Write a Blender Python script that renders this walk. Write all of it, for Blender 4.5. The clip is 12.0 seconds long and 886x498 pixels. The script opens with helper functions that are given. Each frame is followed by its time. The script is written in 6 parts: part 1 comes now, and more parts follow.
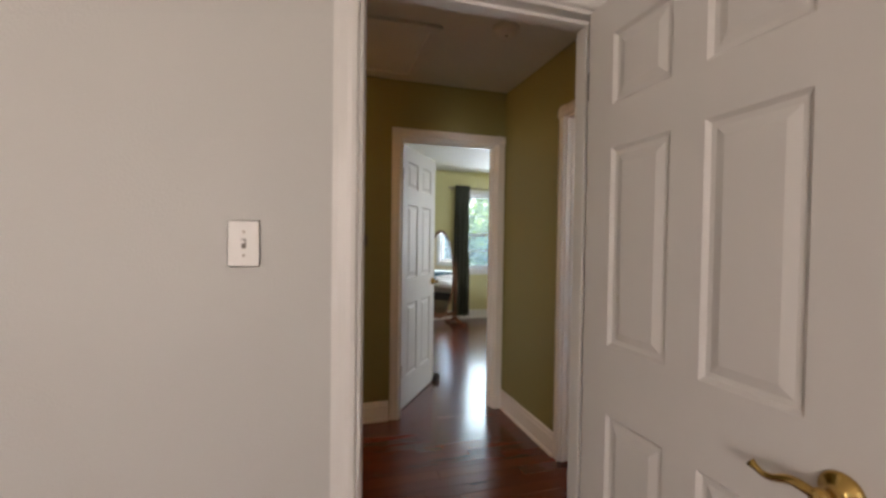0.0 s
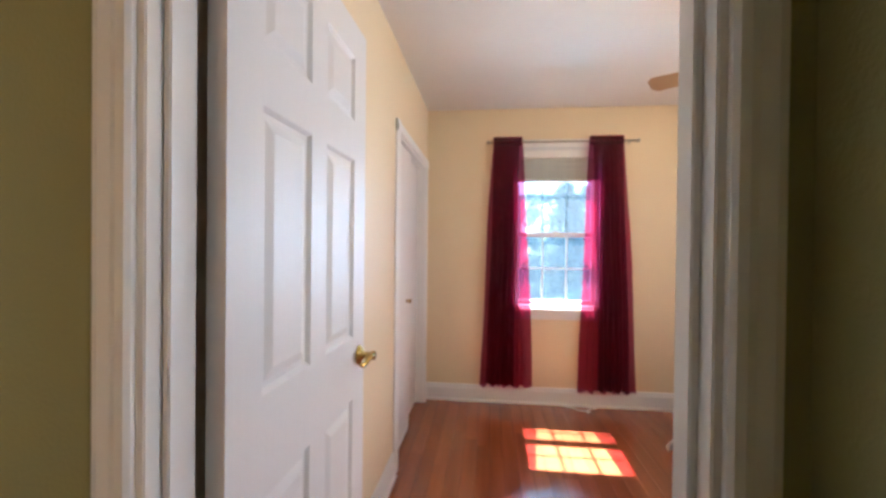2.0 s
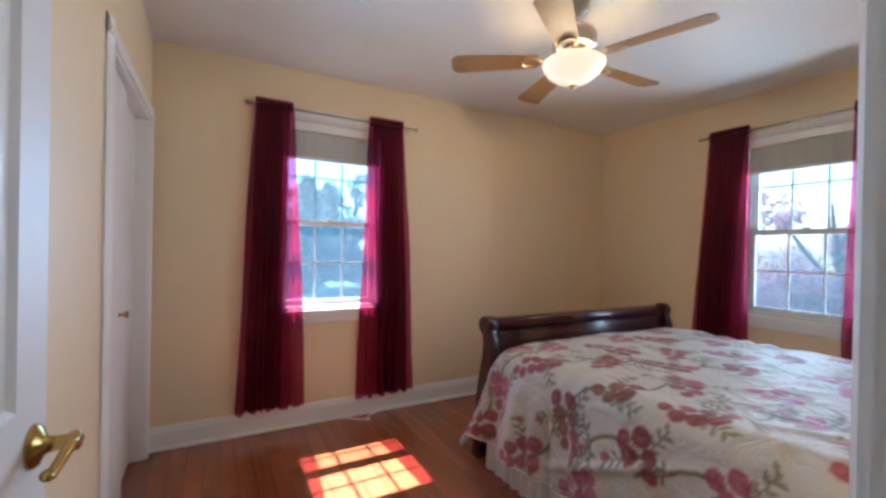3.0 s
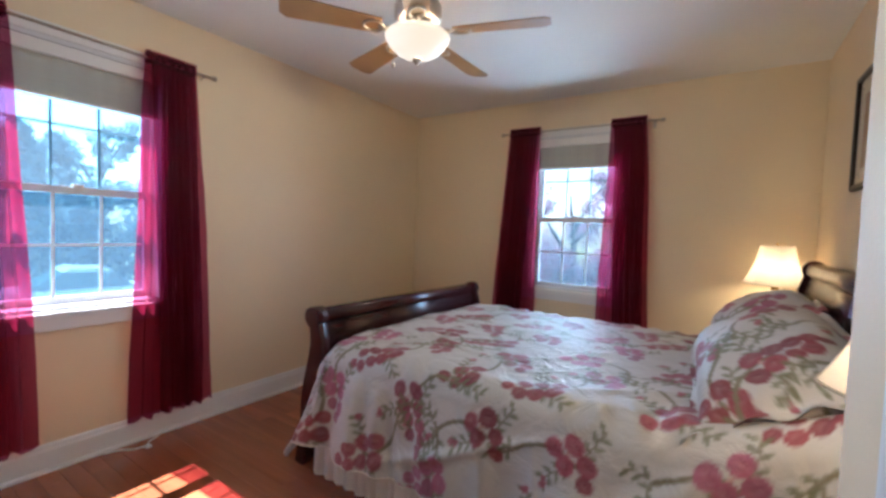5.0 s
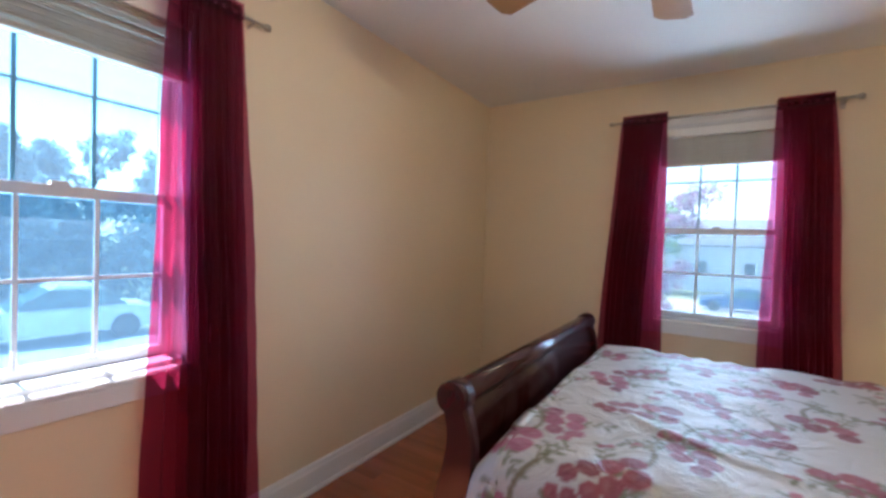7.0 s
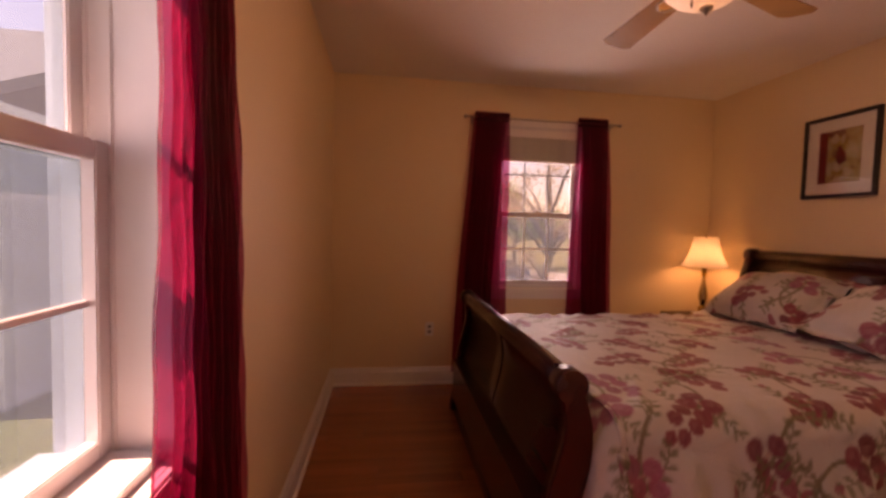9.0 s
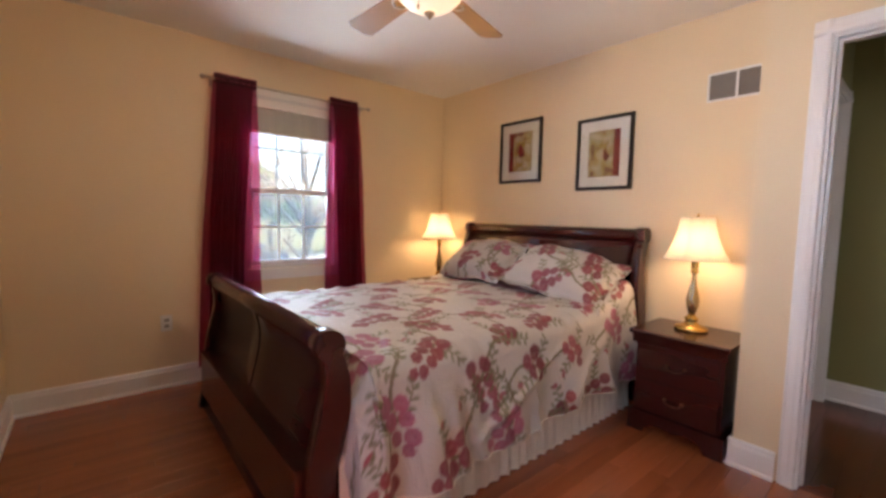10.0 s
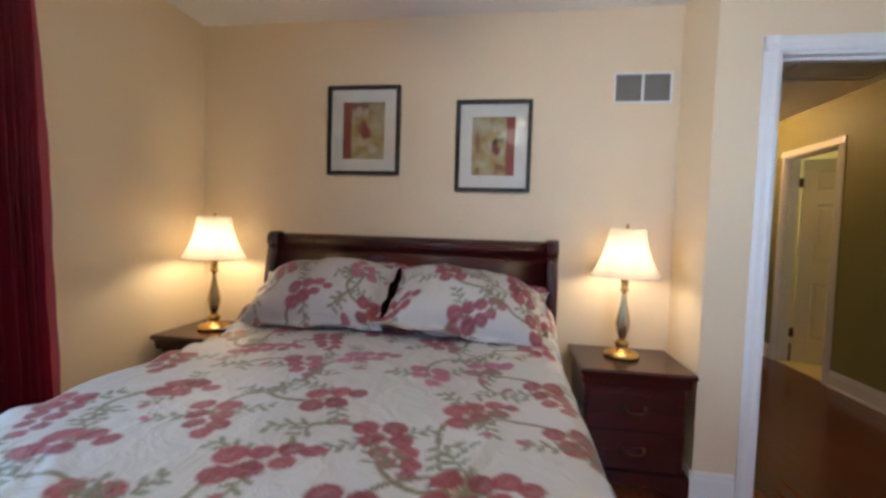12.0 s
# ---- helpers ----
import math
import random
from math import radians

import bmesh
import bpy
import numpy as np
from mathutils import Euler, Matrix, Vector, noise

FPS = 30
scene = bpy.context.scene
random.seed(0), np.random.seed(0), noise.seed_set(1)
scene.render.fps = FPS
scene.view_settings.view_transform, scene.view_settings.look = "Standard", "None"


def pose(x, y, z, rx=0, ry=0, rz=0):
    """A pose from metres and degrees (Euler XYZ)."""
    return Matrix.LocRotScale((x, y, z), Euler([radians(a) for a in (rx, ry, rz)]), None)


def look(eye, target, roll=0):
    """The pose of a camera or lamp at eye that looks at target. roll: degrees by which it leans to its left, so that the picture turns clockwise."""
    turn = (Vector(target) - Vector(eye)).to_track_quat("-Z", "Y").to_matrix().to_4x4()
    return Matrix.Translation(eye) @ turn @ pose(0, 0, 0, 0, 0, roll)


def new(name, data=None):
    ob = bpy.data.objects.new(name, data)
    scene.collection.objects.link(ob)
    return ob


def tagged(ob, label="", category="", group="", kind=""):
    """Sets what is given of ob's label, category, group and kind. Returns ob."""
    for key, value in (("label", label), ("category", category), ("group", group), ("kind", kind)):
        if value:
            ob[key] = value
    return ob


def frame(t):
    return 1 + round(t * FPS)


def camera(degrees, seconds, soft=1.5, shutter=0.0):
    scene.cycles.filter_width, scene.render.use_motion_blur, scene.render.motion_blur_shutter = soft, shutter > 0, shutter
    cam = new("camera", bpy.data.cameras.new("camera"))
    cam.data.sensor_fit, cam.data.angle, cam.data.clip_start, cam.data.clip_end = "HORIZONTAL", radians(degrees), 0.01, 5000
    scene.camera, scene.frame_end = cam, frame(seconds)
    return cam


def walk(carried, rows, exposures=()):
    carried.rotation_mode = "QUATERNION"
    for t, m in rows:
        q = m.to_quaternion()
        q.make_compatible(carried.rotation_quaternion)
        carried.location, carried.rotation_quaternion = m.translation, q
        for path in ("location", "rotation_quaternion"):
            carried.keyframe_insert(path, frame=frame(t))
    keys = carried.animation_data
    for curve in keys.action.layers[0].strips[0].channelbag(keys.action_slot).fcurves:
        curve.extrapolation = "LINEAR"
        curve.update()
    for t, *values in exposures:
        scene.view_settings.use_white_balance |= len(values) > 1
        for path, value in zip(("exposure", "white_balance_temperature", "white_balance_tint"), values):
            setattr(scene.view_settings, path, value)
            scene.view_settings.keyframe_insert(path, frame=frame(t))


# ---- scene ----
cam = camera(93.5, 12.0, 3.0)

PATH = [
    (0, (-0.262, 0.048, 1.302), (0.307, 1.965, 1.259), 0.8),
    (0.3, (-0.201, 0.364, 1.311), (0.64, 2.179, 1.284), 0.7),
    (0.5, (-0.159, 0.577, 1.295), (0.872, 2.291, 1.287), 0.7),
    (0.8, (-0.074, 0.871, 1.286), (1.219, 2.397, 1.292), 0.6),
    (1, (-0.021, 1.053, 1.29), (1.448, 2.41, 1.289), 0.8),
    (1.2, (0.061, 1.244, 1.28), (1.692, 2.401, 1.3), 0.5),
    (1.5, (0.241, 1.414, 1.271), (2.048, 2.271, 1.285), 1.1),
    (1.7, (0.389, 1.545, 1.291), (2.295, 2.152, 1.29), 0.5),
    (2, (0.574, 1.695, 1.302), (2.562, 1.913, 1.285), 0.6),
    (2.5, (0.845, 1.803, 1.252), (2.806, 1.41, 1.246), 0.7),
    (3, (1.09, 1.892, 1.244), (2.841, 0.926, 1.236), 1.1),
    (3.5, (1.243, 1.993, 1.243), (2.707, 0.63, 1.237), 1.3),
    (3.7, (1.272, 2.011, 1.26), (2.639, 0.552, 1.244), 1.3),
    (5.3, (1.441, 1.863, 1.266), (2.516, 0.178, 1.196), 1.8),
    (5.5, (1.517, 1.822, 1.224), (2.584, 0.131, 1.177), 1.3),
    (6, (1.751, 1.731, 1.224), (2.813, 0.037, 1.176), 1.4),
    (6.5, (2.069, 1.646, 1.232), (3.137, -0.045, 1.199), 1.4),
    (7, (2.431, 1.603, 1.282), (3.51, -0.081, 1.242), 1.9),
    (7.2, (2.589, 1.59, 1.29), (3.681, -0.085, 1.255), 1.9),
    (8.8, (3.630, 1.683, 1.255), (3.594, -0.314, 1.18), 1.4),
    (9, (3.662, 1.697, 1.273), (3.391, -0.279, 1.172), 1.5),
    (9.5, (3.686, 1.741, 1.225), (2.886, -0.083, 1.096), 1.4),
    (10, (3.669, 1.76, 1.226), (2.389, 0.239, 1.071), 1.2),
    (10.5, (3.627, 1.706, 1.188), (1.98, 0.581, 1.041), 1.6),
    (11, (3.547, 1.401, 1.2), (1.687, 0.683, 1.053), 1.8),
    (11.5, (3.385, 0.883, 1.212), (1.437, 0.449, 1.089), 1.8),
    (12, (3.252, 0.259, 1.22), (1.275, -0.031, 1.126), 1.8),
]
EXPOSURES = [(0.0, 3.08, 7200, 23), (0.5, 3.15, 7300, 25), (1.0, 3.36, 6800, 21), (1.5, 3.73, 7000, 22), (2.0, 3.75, 6600, 18), (2.5, 3.41, 6300, 16), (3.0, 3.17, 5900, 15), (3.5, 3.28, 5620, 13), (5.5, 3.16, 5570, 14), (7.2, 3.22, 5600, 17),
             (8.8, 2.08, 14800, 80), (9.0, 2.08, 14800, 80), (9.5, 2.82, 11800, 64), (10.0, 3.25, 7400, 30), (10.5, 3.43, 5450, 12), (11.0, 3.24, 5400, 11), (11.5, 3.15, 5550, 12), (12.0, 3.16, 5650, 13)]
walk(cam, [(t, look(eye, to, roll)) for t, eye, to, roll in PATH], EXPOSURES)

# ---- world, sun and large lights ----
world = bpy.data.worlds.new("world")
scene.world = world
world.use_nodes = True
sky = world.node_tree.nodes.new("ShaderNodeTexSky")
sky.sky_type, sky.sun_disc = "NISHITA", False
sky.sun_elevation, sky.sun_rotation = radians(59), radians(90)
world.node_tree.nodes["Background"].inputs["Strength"].default_value = 0.12
world.node_tree.links.new(sky.outputs["Color"], world.node_tree.nodes["Background"].inputs["Color"])


def lamp(name, kind, power, color, m, size=0.1, size_y=0.0):
    data = bpy.data.lights.new(name, kind)
    data.energy, data.color = power, color
    if kind == "AREA":
        data.shape, data.size, data.size_y = "RECTANGLE", size, size_y
    elif kind == "SUN":
        data.angle = radians(0.5)
    else:
        data.shadow_soft_size = size
    ob = new(name, data)
    ob.matrix_world = m
    return ob


lamp("sun", "SUN", 5.0, (1.0, 0.97, 0.93), look((10, 0.0, 16.6), (0, 0, 0)))
# daylight standing in the window openings
lamp("skylight_east", "AREA", 33.33, (0.54, 0.79, 1.0), look((5.80, 1.05, 1.25), (3.2, 1.0, 1.42)), 1.9, 1.6)
lamp("skylight_south", "AREA", 11.85, (0.66, 0.85, 1.0), look((2.40, -2.20, 1.30), (2.40, 2, 1.45)), 0.90, 1.2)
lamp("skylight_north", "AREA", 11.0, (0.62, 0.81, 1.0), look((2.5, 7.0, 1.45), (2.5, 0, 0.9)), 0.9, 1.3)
# added behind the assumed side window to light the north door leaf
lamp("skylight_north_room_east", "AREA", 14.0, (0.66, 0.83, 1.0), look((4.75, 4.85, 1.50), (0.5, 3.5, 1.0)), 0.8, 1.2)
lamp("skylight_study", "AREA", 14.81, (0.98, 0.92, 0.84), look((-1.6, -2.85, 1.45), (-1.6, 0, 1.1)), 1.3, 1.3)
# fill for the corridor's far end, through an opening added out of view
lamp("living_fill", "AREA", 2.22, (0.85, 0.97, 1.0), look((-6.2, -0.35, 1.5), (-6.2, 3, 1.1)), 1.4, 1.2)
# bulbs
lamp("fan_bulb", "POINT", 2.22, (1.0, 0.80, 0.50), pose(2.585, 0.355, 2.13), 0.05)
lamp("bedside_bulb_south", "POINT", 0.81, (1.0, 0.75, 0.42), pose(1.06, -1.40, 1.08), 0.06)
lamp("bedside_bulb_north", "POINT", 0.63, (1.0, 0.75, 0.44), pose(1.03, 0.872, 1.08), 0.06)
lamp("hall_bulb", "POINT", 4.59, (1.0, 0.52, 0.18), pose(-1.47, 2.45, 2.408), 0.02)
# fill added to brighten the bathroom; no fixture hangs there
lamp("bath_fill", "POINT", 1.33, (1.0, 0.88, 0.50), pose(-1.3, 4.2, 2.2), 0.06)

# ---- materials ----


def shader(name):
    m = bpy.data.materials.new(name)
    m.use_nodes = True
    nt = m.node_tree
    return m, nt, nt.nodes["Principled BSDF"]


def surface(name, a, b=None, scale=6.0, rough=0.6, metal=0.0, bump=0.0, bscale=80.0, coat=0.0, vary=0.0, stretch=(1, 1, 1), spec=0.5):
    """A painted, wooden or metal surface: two tones mixed by noise at two scales, and fine relief."""
    m, nt, p = shader(name)
    b = b or tuple(c * 0.9 for c in a)
    tc = nt.nodes.new("ShaderNodeTexCoord")
    mp = nt.nodes.new("ShaderNodeMapping")
    mp.inputs["Scale"].default_value = stretch
    nt.links.new(tc.outputs["Object"], mp.inputs["Vector"])
    if vary:
        ri = nt.nodes.new("ShaderNodeObjectInfo")
        mu = nt.nodes.new("ShaderNodeMath")
        mu.operation = "MULTIPLY"
        mu.inputs[1].default_value = 53.0
        nt.links.new(ri.outputs["Random"], mu.inputs[0])
        nt.links.new(mu.outputs["Value"], mp.inputs["Location"])
    n1 = nt.nodes.new("ShaderNodeTexNoise")
    n1.inputs["Scale"].default_value, n1.inputs["Detail"].default_value = scale, 5
    nt.links.new(mp.outputs["Vector"], n1.inputs["Vector"])
    mix = nt.nodes.new("ShaderNodeMixRGB")
    mix.inputs[1].default_value, mix.inputs[2].default_value = (*a, 1), (*b, 1)
    ramp = nt.nodes.new("ShaderNodeMapRange")
    ramp.inputs["From Min"].default_value, ramp.inputs["From Max"].default_value = 0.35, 0.65
    nt.links.new(n1.outputs["Fac"], ramp.inputs["Value"])
    nt.links.new(ramp.outputs["Result"], mix.inputs["Fac"])
    out = mix.outputs["Color"]
    if vary:
        oi = nt.nodes.new("ShaderNodeObjectInfo")
        hsv = nt.nodes.new("ShaderNodeHueSaturation")
        mr = nt.nodes.new("ShaderNodeMapRange")
        mr.inputs["To Min"].default_value, mr.inputs["To Max"].default_value = 1 - vary, 1 + vary
        nt.links.new(oi.outputs["Random"], mr.inputs["Value"])
        nt.links.new(mr.outputs["Result"], hsv.inputs["Value"])
        nt.links.new(out, hsv.inputs["Color"])
        out = hsv.outputs["Color"]
    nt.links.new(out, p.inputs["Base Color"])
    p.inputs["Roughness"].default_value, p.inputs["Metallic"].default_value = rough, metal
    p.inputs["Specular IOR Level"].default_value = spec
    if coat:
        p.inputs["Coat Weight"].default_value, p.inputs["Coat Roughness"].default_value = coat, 0.12
    if bump:
        n2 = nt.nodes.new("ShaderNodeTexNoise")
        n2.inputs["Scale"].default_value, n2.inputs["Detail"].default_value = bscale, 3
        nt.links.new(mp.outputs["Vector"], n2.inputs["Vector"])
        bp = nt.nodes.new("ShaderNodeBump")
        bp.inputs["Strength"].default_value, bp.inputs["Distance"].default_value = bump, 0.004
        nt.links.new(n2.outputs["Fac"], bp.inputs["Height"])
        nt.links.new(bp.outputs["Normal"], p.inputs["Normal"])
    return m


PEACH = surface("peach_paint", (0.78, 0.635, 0.425), (0.755, 0.612, 0.405), 1.2, 0.55, bump=0.25, bscale=140)
GREEN = surface("olive_paint", (0.265, 0.255, 0.098), (0.245, 0.235, 0.09), 1.2, 0.55, bump=0.25, bscale=140)
GREY = surface("pale_grey_paint", (0.60, 0.60, 0.58), (0.57, 0.57, 0.55), 1.2, 0.55, bump=0.25, bscale=140)
CREAM = surface("cream_green_paint", (0.66, 0.62, 0.33), (0.63, 0.59, 0.31), 1.2, 0.6, bump=0.2, bscale=140)
YELLOW = surface("yellow_paint", (0.75, 0.66, 0.30), (0.72, 0.63, 0.28), 1.2, 0.6)
CEIL = surface("ceiling_paint", (0.79, 0.77, 0.72), (0.76, 0.74, 0.69), 2.0, 0.8, bump=0.35, bscale=110)
TRIM = surface("white_trim_paint", (0.80, 0.79, 0.77), (0.77, 0.76, 0.735), 3.0, 0.32, bump=0.06, bscale=60)
DOORM = surface("white_door_paint", (0.74, 0.72, 0.695), (0.715, 0.695, 0.67), 3.0, 0.44, bump=0.10, bscale=50, stretch=(1, 1, 0.08), spec=0.35)
DARKFLOOR = surface("dark_cherry_boards", (0.135, 0.028, 0.010), (0.098, 0.019, 0.007), 5.0, 0.22, coat=0.25, bump=0.10, bscale=30, vary=0.16, stretch=(0.15, 1, 1))
FLOORM = surface("brown_oak_boards", (0.360, 0.108, 0.041), (0.250, 0.069, 0.026), 6.0, 0.22, coat=0.50, bump=0.08, bscale=40, vary=0.10, stretch=(0.12, 1.6, 1))
GAP = surface("board_joint", (0.12, 0.042, 0.018), rough=0.6)
CHERRY = surface("dark_cherry_wood", (0.048, 0.0055, 0.0050), (0.029, 0.0036, 0.0032), 7.0, 0.26, coat=0.20, bump=0.04, bscale=40, stretch=(1, 0.15, 0.6))
BRASS = surface("polished_brass", (0.62, 0.42, 0.14), (0.55, 0.36, 0.12), 9.0, 0.22, metal=1.0)
NICKEL = surface("brushed_nickel", (0.52, 0.46, 0.38), (0.46, 0.40, 0.33), 9.0, 0.30, metal=1.0)
BRONZE = surface("bronze_hinge", (0.12, 0.065, 0.035), (0.09, 0.05, 0.028), 20.0, 0.42, metal=0.85)
BLADE = surface("maple_blade", (0.38, 0.21, 0.09), (0.31, 0.165, 0.065), 5.0, 0.40, stretch=(1, 1, 1))
BLACK = surface("black_frame_wood", (0.022, 0.016, 0.013), (0.014, 0.010, 0.008), 12.0, 0.30)
MATBOARD = surface("white_mat_board", (0.78, 0.76, 0.70), (0.75, 0.73, 0.67), 20.0, 0.9)
VENTG = surface("grey_vent_paint", (0.23, 0.21, 0.18), (0.20, 0.18, 0.155), 10.0, 0.5)
PLASTIC = surface("white_plastic", (0.80, 0.79, 0.76), (0.78, 0.77, 0.74), 8.0, 0.35)
OLDBRASS = surface("antique_brass", (0.56, 0.45, 0.27), (0.46, 0.35, 0.19), 12.0, 0.26, metal=1.0)
VINYL = surface("white_window_vinyl", (0.68, 0.69, 0.70), (0.65, 0.66, 0.67), 5.0, 0.35)
BLIND = surface("beige_blind_slats", (0.58, 0.54, 0.46), (0.50, 0.46, 0.39), 9.0, 0.6)
SKIRTM = surface("white_cotton", (0.78, 0.74, 0.68), (0.74, 0.70, 0.64), 30.0, 0.9, bump=0.2, bscale=200)

# ---- builders ----


def box(bm, x0, y0, z0, x1, y1, z1, mat=0):
    vs = [bm.verts.new((x, y, z)) for x in (x0, x1) for y in (y0, y1) for z in (z0, z1)]
    for idx in ((0, 1, 3, 2), (4, 6, 7, 5), (0, 4, 5, 1), (2, 3, 7, 6), (0, 2, 6, 4), (1, 5, 7, 3)):
        f = bm.faces.new([vs[i] for i in idx])
        f.material_index = mat
    return vs


def rbox(bm, x0, y0, z0, x1, y1, z1, r=0.004, mat=0, seg=2):
    """A box with rounded edges."""
    t = bmesh.new()
    box(t, x0, y0, z0, x1, y1, z1, mat)
    bmesh.ops.bevel(t, geom=t.edges[:], offset=r, segments=seg, affect="EDGES", clamp_overlap=True)
    absorb(bm, t)


def absorb(bm, t, m=None):
    if m is not None:
        t.transform(m)
    me = bpy.data.meshes.new("tmp")
    t.to_mesh(me)
    t.free()
    bm.from_mesh(me)
    bpy.data.meshes.remove(me)


def lathe(bm, profile, m=None, seg=24, mat=0):
    """Turns a profile of (radius, height) about z."""
    t = bmesh.new()
    rings = []
    for r, z in profile:
        rings.append([t.verts.new((max(r, 1e-4) * math.cos(2 * math.pi * i / seg), max(r, 1e-4) * math.sin(2 * math.pi * i / seg), z)) for i in range(seg)])
    for a, b in zip(rings, rings[1:]):
        for i in range(seg):
            f = t.faces.new((a[i], a[(i + 1) % seg], b[(i + 1) % seg], b[i]))
            f.smooth, f.material_index = True, mat
    for ring, flip in ((rings[0], True), (rings[-1], False)):
        f = t.faces.new(ring[::-1] if flip else ring)
        f.material_index = mat
    absorb(bm, t, m)


def tube(bm, points, r, seg=10, mat=0):
    """A round bar along points; r is one radius or one per point."""
    pts = [Vector(p) for p in points]
    rs = r if isinstance(r, (list, tuple)) else [r] * len(pts)
    rings = []
    for i, p in enumerate(pts):
        d = (pts[min(i + 1, len(pts) - 1)] - pts[max(i - 1, 0)]).normalized()
        up = Vector((0, 0, 1)) if abs(d.z) < 0.9 else Vector((1, 0, 0))
        u = d.cross(up).normalized()
        v = d.cross(u)
        rings.append([bm.verts.new(p + rs[i] * (math.cos(2 * math.pi * k / seg) * u + math.sin(2 * math.pi * k / seg) * v)) for k in range(seg)])
    for a, b in zip(rings, rings[1:]):
        for k in range(seg):
            f = bm.faces.new((a[k], a[(k + 1) % seg], b[(k + 1) % seg], b[k]))
            f.smooth, f.material_index = True, mat
    bm.faces.new(rings[0][::-1]).material_index = mat
    bm.faces.new(rings[-1]).material_index = mat


def prism(bm, outline, axis, a0, a1, mat=0, smooth=False):
    """Extrudes a closed outline of (u, v) pairs along an axis: x takes (y, z), y takes (x, z), z takes (x, y)."""
    def put(u, v, a):
        return {"x": (a, u, v), "y": (u, a, v), "z": (u, v, a)}[axis]
    t = bmesh.new()
    lo = [t.verts.new(put(u, v, a0)) for u, v in outline]
    hi = [t.verts.new(put(u, v, a1)) for u, v in outline]
    n = len(outline)
    for i in range(n):
        f = t.faces.new((lo[i], lo[(i + 1) % n], hi[(i + 1) % n], hi[i]))
        f.smooth, f.material_index = smooth, mat
    for face in (t.faces.new(lo[::-1]), t.faces.new(hi)):
        face.material_index = mat
    bmesh.ops.recalc_face_normals(t, faces=t.faces[:])
    absorb(bm, t)


def mesh(name, bm, mats, smooth=False, recalc=True):
    if recalc:
        bmesh.ops.recalc_face_normals(bm, faces=bm.faces[:])
    if smooth:
        for f in bm.faces:
            f.smooth = True
    me = bpy.data.meshes.new(name)
    bm.to_mesh(me)
    bm.free()
    for m in (mats if isinstance(mats, (list, tuple)) else [mats]):
        me.materials.append(m)
    return new(name, me)


def part(name, bm, material, parent, label="", smooth=False, m=None):
    ob = mesh(name, bm, material, smooth)
    ob.parent = parent
    if m is not None:
        ob.matrix_basis = m
    if label:
        ob["label"] = label
    return ob


def thing(name, label, category, m=None, group="", kind=""):
    ob = new(name)
    ob.empty_display_size = 0.1
    if m is not None:
        ob.matrix_basis = m
    return tagged(ob, label, category, group, kind)


def structure(name, bm, mats, label="", category="", smooth=False):
    return tagged(mesh(name, bm, mats, smooth), label, category, kind="structure")


H = 2.44


def wall(name, axis, p0, p1, a0, a1, openings, lo, hi, label, z0=0.0, z1=H + 0.05):
    """A wall across axis from p0 to p1, running a0 to a1, pierced by (a, a, z, z); lo and hi are its two paints."""
    cuts_a = sorted({a0, a1, *[o[0] for o in openings], *[o[1] for o in openings]})
    cuts_z = sorted({z0, z1, *[o[2] for o in openings], *[o[3] for o in openings]})
    na, nz = len(cuts_a) - 1, len(cuts_z) - 1

    def solid(i, k):
        if not (0 <= i < na and 0 <= k < nz):
            return False
        ca, cz = (cuts_a[i] + cuts_a[i + 1]) / 2, (cuts_z[k] + cuts_z[k + 1]) / 2
        return not any(o[0] < ca < o[1] and o[2] < cz < o[3] for o in openings)

    bm = bmesh.new()

    def quad(pts, mat):
        vs = [bm.verts.new((p, a, z) if axis == "x" else (a, p, z)) for p, a, z in pts]
        bm.faces.new(vs).material_index = mat

    for i in range(na):
        for k in range(nz):
            if not solid(i, k):
                continue
            A, B, C, D = cuts_a[i], cuts_a[i + 1], cuts_z[k], cuts_z[k + 1]
            quad([(p0, A, C), (p0, A, D), (p0, B, D), (p0, B, C)], 0)
            quad([(p1, A, C), (p1, B, C), (p1, B, D), (p1, A, D)], 1)
            if not solid(i - 1, k):
                quad([(p0, A, C), (p1, A, C), (p1, A, D), (p0, A, D)], 1)
            if not solid(i + 1, k):
                quad([(p0, B, C), (p0, B, D), (p1, B, D), (p1, B, C)], 1)
            if not solid(i, k - 1):
                quad([(p0, A, C), (p0, B, C), (p1, B, C), (p1, A, C)], 1)
            if not solid(i, k + 1):
                quad([(p0, A, D), (p1, A, D), (p1, B, D), (p0, B, D)], 1)
    bmesh.ops.remove_doubles(bm, verts=bm.verts[:], dist=1e-5)
    return structure(name, bm, [lo, hi], label, "wall")


# ---- the large structure ----
SIDING = surface("white_siding", (0.74, 0.75, 0.76), (0.70, 0.71, 0.72), 3.0, 0.6)
W1 = (0.775, 1.50, 0.79, 2.12)
W2 = (2.035, 2.77, 0.79, 2.12)
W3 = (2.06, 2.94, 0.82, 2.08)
W5 = (4.45, 5.25, 0.82, 2.08)
W4 = (-2.2, -1.0, 0.85, 2.10)
BD = (1.405, 2.195, 0.0, 2.04)
AD = (-0.17, 0.60, 0.0, 2.04)
ND = (0.29, 1.045, 0.0, 2.04)
TD = (-1.40, -0.72, 0.0, 2.04)
CD = (2.93, 3.99, 0.0, 1.955)
wall("wall_east", "x", 4.08, 4.24, -1.80, 6.76, [W1, W5], PEACH, SIDING, "outer wall with a bedroom window and an assumed north room window")
wall("wall_south", "y", -1.80, -1.64, 0.72, 4.08, [W2], SIDING, PEACH, "peach painted bedroom wall with one window")
wall("wall_headboard", "x", 0.72, 0.84, -1.64, 1.16, [], GREY, PEACH, "peach painted wall behind the bed")
